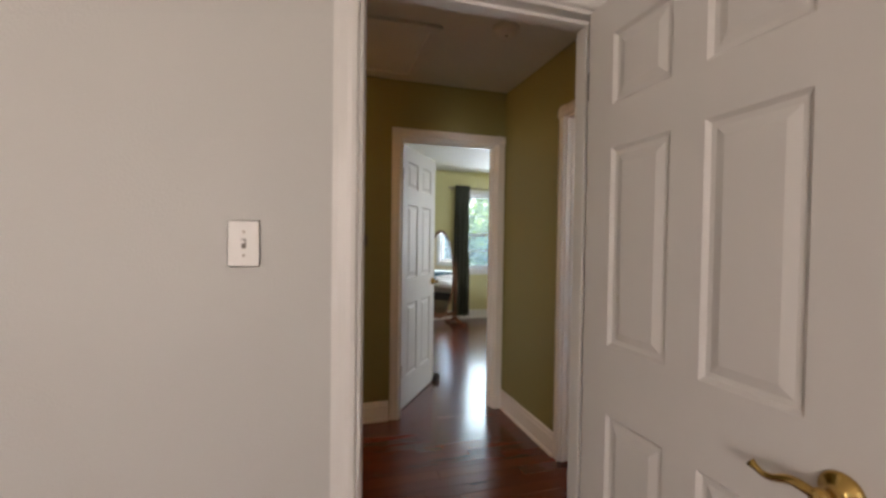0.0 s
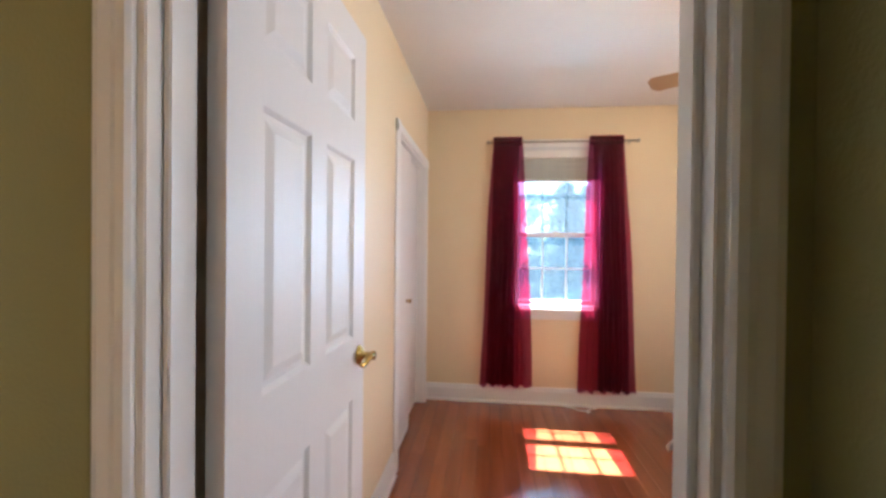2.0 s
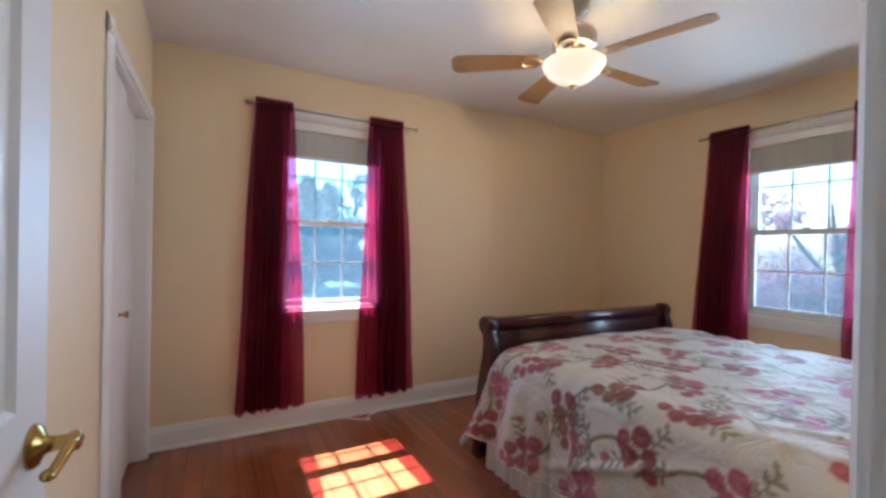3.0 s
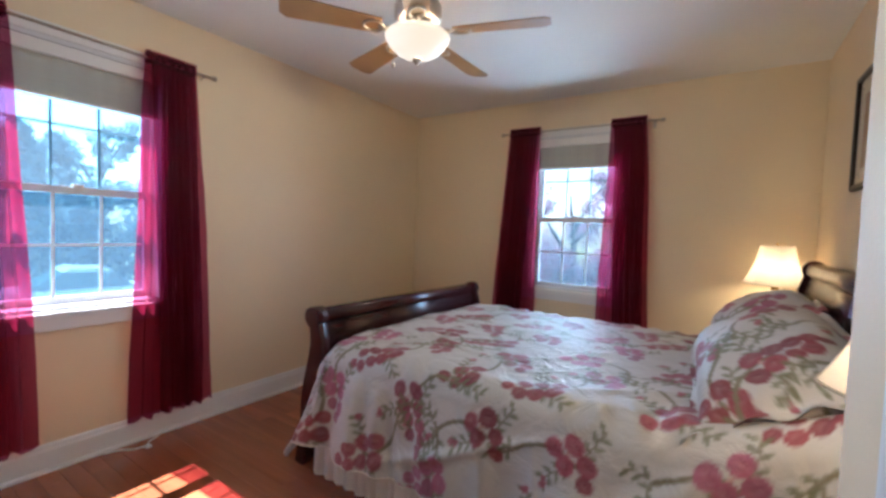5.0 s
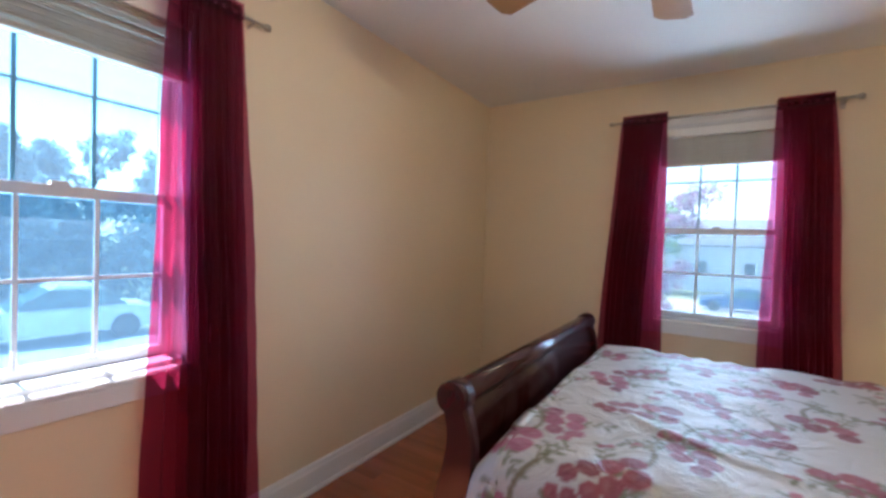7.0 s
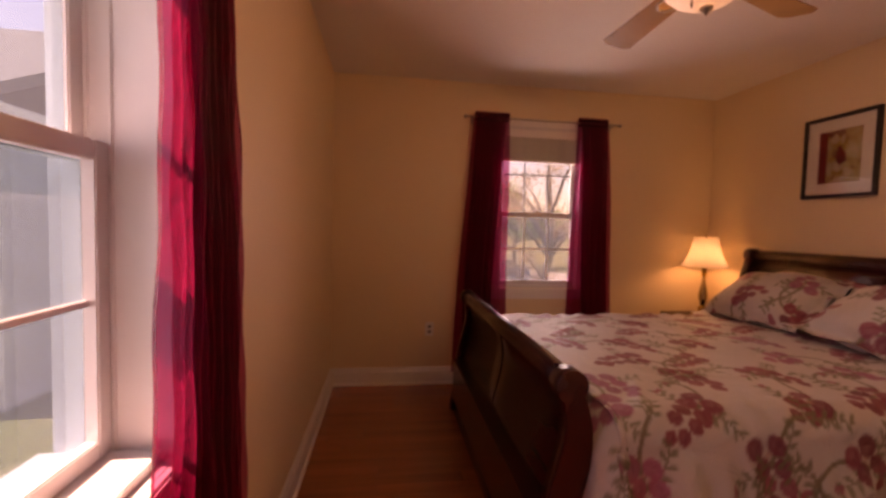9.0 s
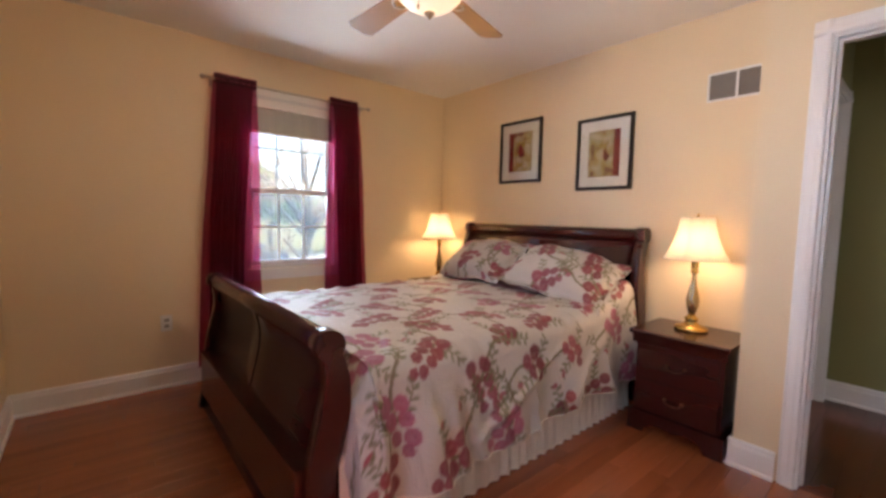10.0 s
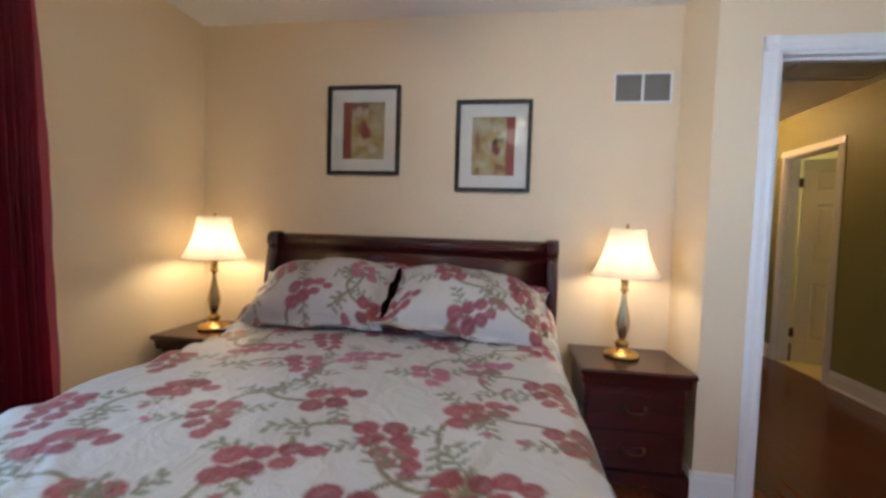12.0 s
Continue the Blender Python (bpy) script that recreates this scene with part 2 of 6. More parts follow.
wall("wall_jog", "y", 1.16, 1.31, 0.72, 1.115, [], PEACH, GREEN, "short wall stepping out beside the bedroom door")
wall("wall_doorway", "x", 1.115, 1.215, 1.16, 3.016, [BD], GREEN, PEACH, "wall between hall and bedroom with a doorway")
wall("wall_study", "y", 1.20, 1.31, -3.6, 0.72, [AD], GREY, GREEN, "pale grey wall with a doorway to the hall")
wall("wall_hall_west", "x", -0.374, -0.264, 1.31, 2.077, [], GREEN, GREEN, "olive green hall wall")
wall("wall_corridor_south", "y", 1.967, 2.077, -4.2, -0.374, [], GREEN, GREEN, "olive green corridor wall")
wall("wall_hall_north", "y", 3.016, 3.126, -4.2, 4.08, [ND, TD], GREEN, CREAM, "olive green hall wall with two doorways")
wall("wall_closet", "y", 2.22, 2.33, 1.215, 4.08, [CD], PEACH, PEACH, "peach painted bedroom wall with a closet opening")
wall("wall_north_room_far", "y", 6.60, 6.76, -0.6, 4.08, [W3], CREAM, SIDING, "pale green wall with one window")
wall("wall_north_room_west", "x", -0.6, -0.49, 3.126, 6.6, [], YELLOW, CREAM, "pale green painted wall")
wall("wall_study_west", "x", -3.76, -3.6, -2.6, 1.31, [], SIDING, GREY, "pale grey painted wall")
wall("wall_study_east", "x", 0.72, 0.84, -2.6, -1.80, [], GREY, SIDING, "pale grey painted wall")
wall("wall_study_south", "y", -2.6, -2.44, -3.6, 0.72, [W4], SIDING, GREY, "pale grey painted wall with one window")


def slab(name, x0, y0, x1, y1, z0, z1, mat, label, category):
    bm = bmesh.new()
    box(bm, x0, y0, z0, x1, y1, z1)
    return structure(name, bm, mat, label, category)


slab("ceiling", -8.2, -2.6, 4.24, 6.76, H, H + 0.12, CEIL, "white textured ceiling", "ceiling")
floor_hall = slab("floor_hall", -8.2, 1.20, 1.165, 6.6, -0.12, -0.012, GAP, "glossy dark cherry board floor of the hall", "floor")
floor_bedroom = slab("floor_bedroom", 1.165, -1.64, 4.08, 3.016, -0.12, -0.012, GAP, "warm brown board floor of the bedroom", "floor")
floor_bedroom_west = slab("floor_bedroom_west", 0.84, -1.64, 1.165, 1.16, -0.12, -0.012, GAP, "warm brown board floor of the bedroom", "floor")
floor_north_room = slab("floor_north_room", 1.165, 3.126, 4.08, 6.6, -0.12, -0.012, GAP, "glossy dark board floor of the north room", "floor")
floor_study = slab("floor_study", -3.6, -2.44, 0.72, 1.20, -0.12, 0.0, DARKFLOOR, "dark board floor", "floor")
wall("wall_living_far", "x", -8.2, -8.0, 0.0, 6.6, [(3.62, 4.42, 0.0, 2.05)], SIDING, CREAM, "pale green living room wall")
# its opening is unseen, added to let the fill lamp in
wall("wall_living_south", "y", 0.0, 0.11, -8.0, -3.76, [(-6.9, -5.5, 0.85, 2.1)], SIDING, CREAM, "pale green living room wall")
wall("wall_living_north", "y", 5.2, 5.3, -8.0, -4.2, [], CREAM, CREAM, "pale green living room wall with a doorway")
wall("wall_back_room", "x", -9.6, -9.5, 2.5, 5.5, [], SIDING, CREAM, "pale wall of the room behind the living room")
wall("wall_back_room_south", "y", 2.9, 3.0, -9.5, -8.2, [], SIDING, CREAM, "pale wall of the room behind the living room")
wall("wall_back_room_north", "y", 5.0, 5.1, -9.5, -8.2, [], SIDING, CREAM, "pale wall of the room behind the living room")
slab("ceiling_back_room", -9.6, 2.9, -8.2, 5.1, H, H + 0.1, CEIL, "white ceiling", "ceiling")
wall("wall_bath_far", "y", 5.2, 5.3, -4.2, -0.6, [], YELLOW, SIDING, "yellow painted bathroom wall")
wall("wall_bath_west", "x", -2.3, -2.2, 3.126, 5.2, [], YELLOW, YELLOW, "yellow painted bathroom wall")

# ---- trim ----
PROFILE = [(0, 0.0), (0.027, 0.0), (0.026, 0.012), (0.017, 0.020), (0.016, 0.105), (0.011, 0.118), (0.010, 0.130), (0.004, 0.140), (0, 0.140)]


def baseboard(runs, face, s, a0, a1):
    """runs: the axis along which it goes; face: the wall's plane; s: the side it stands out to."""
    bm = bmesh.new()
    prism(bm, [(face + s * d, z) for d, z in PROFILE], runs, a0, a1)
    structure("baseboard", bm, TRIM, "white moulded wooden baseboard along the wall", "baseboard")


for args in (("y", 4.08, -1, -1.64, 2.22), ("x", -1.64, 1, 0.84, 4.08), ("y", 0.84, 1, -1.64, 1.16), ("x", 1.16, -1, 0.84, 1.231),
             ("y", 1.215, 1, 1.144, 1.335), ("x", 2.22, -1, 1.235, 2.86),
             ("x", 3.016, -1, -4.2, -1.47), ("x", 3.016, -1, -0.65, 0.222), ("y", 1.115, -1, 2.24, 3.016), ("y", 1.115, -1, 1.31, 1.335),
             ("y", -0.264, 1, 1.31, 2.077), ("x", 2.077, 1, -4.2, -0.248), ("x", 1.31, 1, -0.264, -0.238), ("x", 1.31, 1, 0.64, 1.115),
             ("x", 1.20, -1, -3.6, -0.24), ("x", 6.60, -1, -0.49, 4.08), ("y", -0.49, 1, 3.126, 6.6), ("y", -8.0, 1, 0.11, 3.55)):
    baseboard(*args)

CASING = [(0.0, 0.0), (0.0, 0.012), (0.006, 0.018), (0.018, 0.019), (0.030, 0.015), (0.052, 0.013), (0.060, 0.009), (0.066, 0.007), (0.066, 0.0)]


def doorway(name, axis, p0, p1, o, label, stop=None):
    """Jambs, stops and moulded casings round a doorway through the wall across axis from p0 to p1."""
    root = thing(name, label, "door frame", kind="structure")
    a0, a1, _, top = o
    e = 0.003

    def put(bm, u0, v0, z0, u1, v1, z1):
        if axis == "x":
            rbox(bm, u0, v0, z0, u1, v1, z1, 0.002)
        else:
            rbox(bm, v0, u0, z0, v1, u1, z1, 0.002)

    lo, hi = min(p0, p1) - e, max(p0, p1) + e
    for v0, v1 in ((a0 - 0.001, a0 + 0.018), (a1 - 0.018, a1 + 0.001)):
        bm = bmesh.new()
        put(bm, lo, v0, 0.0, hi, v1, top)
        part("jamb", bm, TRIM, root)
    bm = bmesh.new()
    put(bm, lo, a0 + 0.018, top - 0.018, hi, a1 - 0.018, top)
    part("head_jamb", bm, TRIM, root)
    if stop is not None:
        for v0, v1 in ((a0 + 0.018, a0 + 0.030), (a1 - 0.030, a1 - 0.018)):
            bm = bmesh.new()
            put(bm, stop - 0.018, v0, 0.0, stop + 0.018, v1, top - 0.018)
            part("door_stop", bm, TRIM, root)
        bm = bmesh.new()
        put(bm, stop - 0.018, a0 + 0.030, top - 0.030, stop + 0.018, a1 - 0.030, top - 0.018)
        part("door_stop", bm, TRIM, root)
    for face, s in ((lo + e, -1), (hi - e, 1)):
        for edge, d in ((a0 + 0.006, -1), (a1 - 0.006, 1)):
            bm = bmesh.new()
            pts = [(face + s * (t + 0.001), edge + d * w) if axis == "x" else (edge + d * w, face + s * (t + 0.001)) for w, t in CASING]
            prism(bm, pts, "z", 0.0, top + 0.060)
            part("casing", bm, TRIM, root)
        bm = bmesh.new()
        prism(bm, [(face + s * (t + 0.002), top - 0.006 + w) for w, t in CASING], "y" if axis == "x" else "x", a0 - 0.060, a1 + 0.060)
        part("casing", bm, TRIM, root)
    return root


doorway("door_frame_bedroom", "x", 1.115, 1.215, BD, "white painted bedroom door frame with moulded casing", 1.162)
doorway("door_frame_study", "y", 1.20, 1.31, AD, "white painted study door frame with moulded casing", 1.255)
doorway("door_frame_north", "y", 3.016, 3.126, ND, "white painted door frame at the hall's end", 3.07)
doorway("door_frame_bath", "y", 3.016, 3.126, TD, "white painted bathroom door frame with moulded casing", 3.07)
doorway("door_frame_living", "x", -8.2, -8.0, (3.62, 4.42, 0.0, 2.05), "white painted living room door frame")
doorway("closet_frame", "y", 2.22, 2.33, CD, "white painted closet frame with moulded casing")


def thresholds():
    bm = bmesh.new()
    prism(bm, [(1.135, 0.0), (1.145, 0.008), (1.185, 0.008), (1.195, 0.0), (1.195, -0.01), (1.135, -0.01)], "y", BD[0] + 0.02, BD[1] - 0.02)
    structure("threshold", bm, DARKFLOOR, "thin dark wooden threshold strip in the bedroom doorway", "threshold")
    bm = bmesh.new()
    rbox(bm, TD[0] + 0.02, 3.03, -0.01, TD[1] - 0.02, 5.2, 0.004)
    structure("floor_bath", bm, YELLOW, "pale yellow bathroom floor", "floor")


thresholds()

# ---- doors ----


def panel_mesh(bm, x0, z0, x1, z1, t):
    """A raised panel seen from both faces: a groove round a bevelled field."""
    for s in (-1, 1):
        rings = []
        for inset, depth in ((0.0, 0.0), (0.010, -0.009), (0.022, -0.009), (0.045, -0.002), (0.050, -0.002)):
            y = s * (t / 2 + depth)
            rings.append([bm.verts.new(p) for p in ((x0 + inset, y, z0 + inset), (x1 - inset, y, z0 + inset), (x1 - inset, y, z1 - inset), (x0 + inset, y, z1 - inset))])
        for a, b in zip(rings, rings[1:]):
            for i in range(4):
                bm.faces.new((a[i], a[(i + 1) % 4], b[(i + 1) % 4], b[i]))
        bm.faces.new(rings[-1])


def six_panel_door(name, w, h, m, label, handle_z=0.93, hinge_side=1):
    """A moulded six-panel leaf hinged at x = 0 and running along +x, with hinges and lever handles."""
    root = thing(name, label, "door", m, kind="structure")
    t, st, mid = 0.036, 0.112, 0.095
    xa, xb, xc, xd = st, (w - mid) / 2, (w + mid) / 2, w - st
    rows = ((0.235, 0.80), (1.0, 1.575), (1.70, 1.905))
    for x0, x1 in ((0.0, xa), (xb, xc), (xd, w)):
        bm = bmesh.new()
        box(bm, x0, -t / 2, 0.008, x1, t / 2, h)
        part("stile", bm, DOORM, root)
    zs = (0.008, rows[0][0], rows[0][1], rows[1][0], rows[1][1], rows[2][0], rows[2][1], h)
    for x0, x1 in ((xa, xb), (xc, xd)):
        for z0, z1 in zip(zs[0::2], zs[1::2]):
            bm = bmesh.new()
            box(bm, x0, -t / 2, z0, x1, t / 2, z1)
            part("rail", bm, DOORM, root)
    for x0, x1 in ((xa, xb), (xc, xd)):
        for z0, z1 in rows:
            bm = bmesh.new()
            panel_mesh(bm, x0, z0, x1, z1, t)
            part("panel", bm, DOORM, root)
    for z in (0.30, 1.79):
        bm = bmesh.new()
        rbox(bm, -0.004, -t / 2 - 0.001, z - 0.045, -0.001, t / 2 + 0.001, z + 0.045, 0.001)
        tube(bm, [(-0.004, hinge_side * (t / 2 + 0.005), z - 0.046), (-0.004, hinge_side * (t / 2 + 0.005), z + 0.046)], 0.006)
        rbox(bm, -0.034, hinge_side * 0.016 - 0.001, z - 0.045, -0.004, hinge_side * 0.016 + 0.002, z + 0.045, 0.001)
        part("hinge", bm, BRONZE, root, "dark bronze butt hinge")
    if handle_z:
        for s in (-1, 1):
            bm = bmesh.new()
            x = w - 0.055
            face = s * t / 2
            lathe(bm, [(0.033, 0.0), (0.033, 0.004), (0.029, 0.009), (0.016, 0.014), (0.012, 0.020), (0.011, 0.040), (0.015, 0.046), (0.015, 0.056), (0.008, 0.060)],
                  pose(x, face, handle_z, -90 * s, 0, 0), 20)
            pts, rs = [], []
            for i in range(13):
                u = i / 12
                pts.append((x - 0.112 * u, face + s * (0.050 + 0.004 * math.sin(6 * u)), handle_z + 0.010 * math.sin(2 * math.pi * u) * (0.4 + u)))
                rs.append(0.0095 - 0.004 * u + (0.003 if i == 12 else 0))
            tube(bm, pts, rs, 10)
            part("lever_handle", bm, BRASS, root, "polished brass lever handle", smooth=True)
        bm = bmesh.new()
        rbox(bm, w - 0.001, -0.013, handle_z - 0.03, w + 0.002, 0.013, handle_z + 0.03, 0.001)
        part("latch_plate", bm, BRASS, root)
    return root


def leaf_pose(x, y, heading):
    """Heading: degrees from +x towards +y along the leaf."""
    return pose(x, y, 0.0, 0, 0, heading)


six_panel_door("door_bedroom", 0.755, 2.015, leaf_pose(1.240, 2.158, -1.0), "white six-panel bedroom door standing wide open", hinge_side=1)
six_panel_door("door_study", 0.742, 2.015, leaf_pose(0.564, 1.185, -90), "white six-panel study door standing open", 0.905, hinge_side=1)
six_panel_door("door_north", 0.730, 2.015, leaf_pose(0.316, 3.142, 55), "white six-panel door standing half open into the north room", hinge_side=-1)
six_panel_door("door_bath", 0.64, 2.015, leaf_pose(-1.365, 3.155, 68), "white six-panel bathroom door standing open", hinge_side=-1)


def closet_door(x0, x1, y, knob_x):
    root = thing("closet_door", "flat white painted sliding closet door, closed", "door", kind="structure", group="closet doors")
    bm = bmesh.new()
    rbox(bm, x0, y, 0.012, x1, y + 0.032, 1.935, 0.002)
    part("leaf", bm, DOORM, root)
    if knob_x is None:
        return
    bm = bmesh.new()
    lathe(bm, [(0.012, 0.0), (0.007, 0.006), (0.007, 0.016), (0.015, 0.022), (0.015, 0.030), (0.008, 0.034)], pose(knob_x, y, 0.925, 90, 0, 0), 16)
    part("knob", bm, BRASS, root, "small brass knob")


closet_door(2.950, 3.470, 2.245, 3.34)
closet_door(3.455, 3.972, 2.285, None)

# ---- windows ----


def glass(name="window_glass", tint=(0.45, 0.60, 0.655), haze=0.018, mirror=0.03):
    m, nt, p = shader(name)
    nt.nodes.remove(p)
    tr = nt.nodes.new("ShaderNodeBsdfTransparent")
    tr.inputs["Color"].default_value = (*tint, 1)
    gl = nt.nodes.new("ShaderNodeBsdfGlossy")
    gl.inputs["Roughness"].default_value = 0.02
    lw = nt.nodes.new("ShaderNodeLayerWeight")
    lw.inputs["Blend"].default_value = 0.5
    pw = nt.nodes.new("ShaderNodeMath")
    pw.operation = "POWER"
    pw.inputs[1].default_value = 5.0
    nt.links.new(lw.outputs["Facing"], pw.inputs[0])
    fr = nt.nodes.new("ShaderNodeMapRange")
    fr.inputs["To Min"].default_value, fr.inputs["To Max"].default_value = mirror, 0.9
    nt.links.new(pw.outputs["Value"], fr.inputs["Value"])
    mix = nt.nodes.new("ShaderNodeMixShader")
    nt.links.new(fr.outputs["Result"], mix.inputs["Fac"])
    # glare haze over the view, put into the pane as a pale blue veil
    veil = nt.nodes.new("ShaderNodeBsdfTranslucent")
    veil.inputs["Color"].default_value = (0.75, 0.90, 1.0, 1)
    hazed = nt.nodes.new("ShaderNodeMixShader")
    hazed.inputs["Fac"].default_value = haze
    nt.links.new(tr.outputs["BSDF"], hazed.inputs[1])
    nt.links.new(veil.outputs["BSDF"], hazed.inputs[2])
    nt.links.new(hazed.outputs["Shader"], mix.inputs[1])
    nt.links.new(gl.outputs["BSDF"], mix.inputs[2])
    nt.links.new(mix.outputs["Shader"], nt.nodes["Material Output"].inputs["Surface"])
    return m


GLASS = glass()
CLEARGLASS = glass("clear_window_glass", (0.59, 0.64, 0.65), 0.012)
PLAINGLASS = glass("plain_window_glass", (0.78, 0.83, 0.80), 0.014)
PICTUREGLASS = glass("picture_glass", (0.97, 0.98, 0.97), 0.0, 0.075)


def screen_mesh():
    """Fine grey insect screen: mostly open, its wires scattering daylight, with the view's blue haze put into their
    colour.
    """
    m, nt, p = shader("insect_screen")
    nt.nodes.remove(p)
    tr, tl = nt.nodes.new("ShaderNodeBsdfTransparent"), nt.nodes.new("ShaderNodeBsdfTranslucent")
    tl.inputs["Color"].default_value = (0.030, 0.050, 0.066, 1)
    ns = nt.nodes.new("ShaderNodeTexNoise")
    ns.inputs["Scale"].default_value = 7
    mr = nt.nodes.new("ShaderNodeMapRange")
    mr.inputs["To Min"].default_value, mr.inputs["To Max"].default_value = 0.30, 0.40
    nt.links.new(ns.outputs["Fac"], mr.inputs["Value"])
    mix = nt.nodes.new("ShaderNodeMixShader")
    nt.links.new(mr.outputs["Result"], mix.inputs["Fac"])
    nt.links.new(tr.outputs["BSDF"], mix.inputs[1])
    nt.links.new(tl.outputs["BSDF"], mix.inputs[2])
    nt.links.new(mix.outputs["Shader"], nt.nodes["Material Output"].inputs["Surface"])
    return m


SCREEN = screen_mesh()


def sash(root, w, z0, z1, y, columns, rows, pane_glass, pane_y):
    """pane_y: how far behind the inner face the glass stands, before or behind the muntins."""
    holder = bmesh.new()
    r = 0.038
    rbox(holder, -w / 2, y, z0, -w / 2 + r, y + 0.03, z1, 0.003)
    rbox(holder, w / 2 - r, y, z0, w / 2, y + 0.03, z1, 0.003)
    rbox(holder, -w / 2 + r, y + 0.001, z0, w / 2 - r, y + 0.029, z0 + r, 0.003)
    rbox(holder, -w / 2 + r, y + 0.001, z1 - r, w / 2 - r, y + 0.029, z1, 0.003)
    s = part("sash", holder, VINYL, root)
    gw, gh = w - 2 * r, z1 - z0 - 2 * r
    for i in range(1, columns):
        bm = bmesh.new()
        x = -gw / 2 + gw * i / columns
        rbox(bm, x - 0.0065, y + 0.011, z0 + r, x + 0.0065, y + 0.024, z1 - r, 0.002)
        part("muntin", bm, VINYL, s)
    for k in range(1, rows):
        bm = bmesh.new()
        z = z0 + r + gh * k / rows
        rbox(bm, -gw / 2, y + 0.0125, z - 0.0065, gw / 2, y + 0.0225, z + 0.0065, 0.002)
        part("muntin", bm, VINYL, s)
    for i in range(columns):
        for k in range(rows):
            bm = bmesh.new()
            box(bm, -gw / 2 + gw * i / columns, y + pane_y, z0 + r + gh * k / rows, -gw / 2 + gw * (i + 1) / columns, y + pane_y + 0.001, z0 + r + gh * (k + 1) / rows)
            pane = part("pane", bm, pane_glass, s)
            pane.visible_shadow = False


def window(name, o, m, label, columns=3, rows=2, blind=True, depth=0.16, inset=0.0, pane_glass=CLEARGLASS):
    """A double-hung window; local x runs along the wall, y goes out through it, z up from the floor."""
    w, z0, z1 = o[1] - o[0], o[2], o[3]
    root = thing(name, label, "window", m, kind="structure")
    for x0, x1 in ((-w / 2 - 0.001, -w / 2 + 0.022), (w / 2 - 0.022, w / 2 + 0.001)):
        bm = bmesh.new()
        rbox(bm, x0, -0.002, z0, x1, depth + inset + 0.004, z1, 0.002)
        for y0 in (0.046 + inset, 0.088 + inset):
            rbox(bm, x0 - 0.004 if x0 > 0 else x0 + 0.004, y0, z0, x1 - 0.012 if x0 > 0 else x1 + 0.012, y0 + 0.008, z1, 0.002)
        part("window_frame", bm, VINYL, root)
    bm = bmesh.new()
    rbox(bm, -w / 2 + 0.022, 0.0, z1 - 0.022, w / 2 - 0.022, depth + inset + 0.002, z1 + 0.001, 0.002)
    part("window_frame", bm, VINYL, root)
    bm = bmesh.new()
    rbox(bm, -w / 2 + 0.022, 0.02, z0 - 0.001, w / 2 - 0.022, depth + inset + 0.03, z0 + 0.018, 0.003)
    part("window_frame", bm, VINYL, root)
    bm = bmesh.new()
    rbox(bm, -w / 2 - 0.062, -0.020, z0 - 0.024, w / 2 + 0.062, 0.03, z0 - 0.0015, 0.006)
    part("window_sill", bm, TRIM, root)
    bm = bmesh.new()
    rbox(bm, -w / 2 - 0.06, -0.016, z0 - 0.090, w / 2 + 0.06, -0.001, z0 - 0.024, 0.004)
    part("apron", bm, TRIM, root)
    for x0, x1 in ((-w / 2 - 0.060, -w / 2 + 0.003), (w / 2 - 0.003, w / 2 + 0.060)):
        bm = bmesh.new()
        rbox(bm, x0, -0.016, z0 - 0.002, x1, -0.003, z1 - 0.003, 0.004)
        part("casing", bm, TRIM, root)
    bm = bmesh.new()
    rbox(bm, -w / 2 - 0.060, -0.018, z1 - 0.003, w / 2 + 0.060, -0.003, z1 + 0.060, 0.004)
    part("casing", bm, TRIM, root)
    mid = (z0 + z1) / 2 - 0.055
    sash(root, w - 0.046, z0 + 0.018, mid + 0.020, 0.054 + inset, columns, rows, pane_glass, 0.0255)
    sash(root, w - 0.046, mid - 0.018, z1 - 0.022, 0.096 + inset, columns, rows, pane_glass, 0.008)
    bm = bmesh.new()
    vs = [bm.verts.new(p) for p in ((-w / 2 + 0.02, 0.140 + inset, z0 + 0.02), (w / 2 - 0.02, 0.140 + inset, z0 + 0.02), (w / 2 - 0.02, 0.140 + inset, mid), (-w / 2 + 0.02, 0.140 + inset, mid))]
    bm.faces.new(vs)
    part("insect_screen", bm, SCREEN, root, "fine grey insect screen")
    for x in (0.0,):
        bm = bmesh.new()
        rbox(bm, x - 0.025, 0.058 + inset, mid + 0.020, x + 0.025, 0.082 + inset, mid + 0.034, 0.003)
        part("sash_lock", bm, VINYL, root)
    if blind:
        bm = bmesh.new()
        rbox(bm, -w / 2 + 0.024, 0.004, z1 - 0.085, w / 2 - 0.024, 0.050, z1 - 0.024, 0.004)
        part("blind_headrail", bm, TRIM, root, "white blind headrail")
        sl = bmesh.new()
        rbox(sl, -w / 2 + 0.028, -0.014, -0.0012, w / 2 - 0.028, 0.014, 0.0012, 0.001, seg=1)
        first = None
        for i in range(17):
            z = z1 - 0.094 - i * 0.0105
            tilt = 52 + 9 * math.sin(i * 2.7) + 6 * math.sin(i * 1.3)
            if first is None:
                first = part("slat", sl, BLIND, root, "", m=pose(0, 0.028, z, tilt, 0, 0))
            else:
                c = first.copy()
                scene.collection.objects.link(c)
                c.matrix_basis = pose(0, 0.028 + 0.003 * math.sin(i * 3.9), z, tilt, 0.25 * math.sin(i * 1.9), 0)
        bm = bmesh.new()
        rbox(bm, -w / 2 + 0.027, 0.008, z1 - 0.284, w / 2 - 0.027, 0.048, z1 - 0.266, 0.003)
        part("blind_bottom_rail", bm, BLIND, root)
    return root


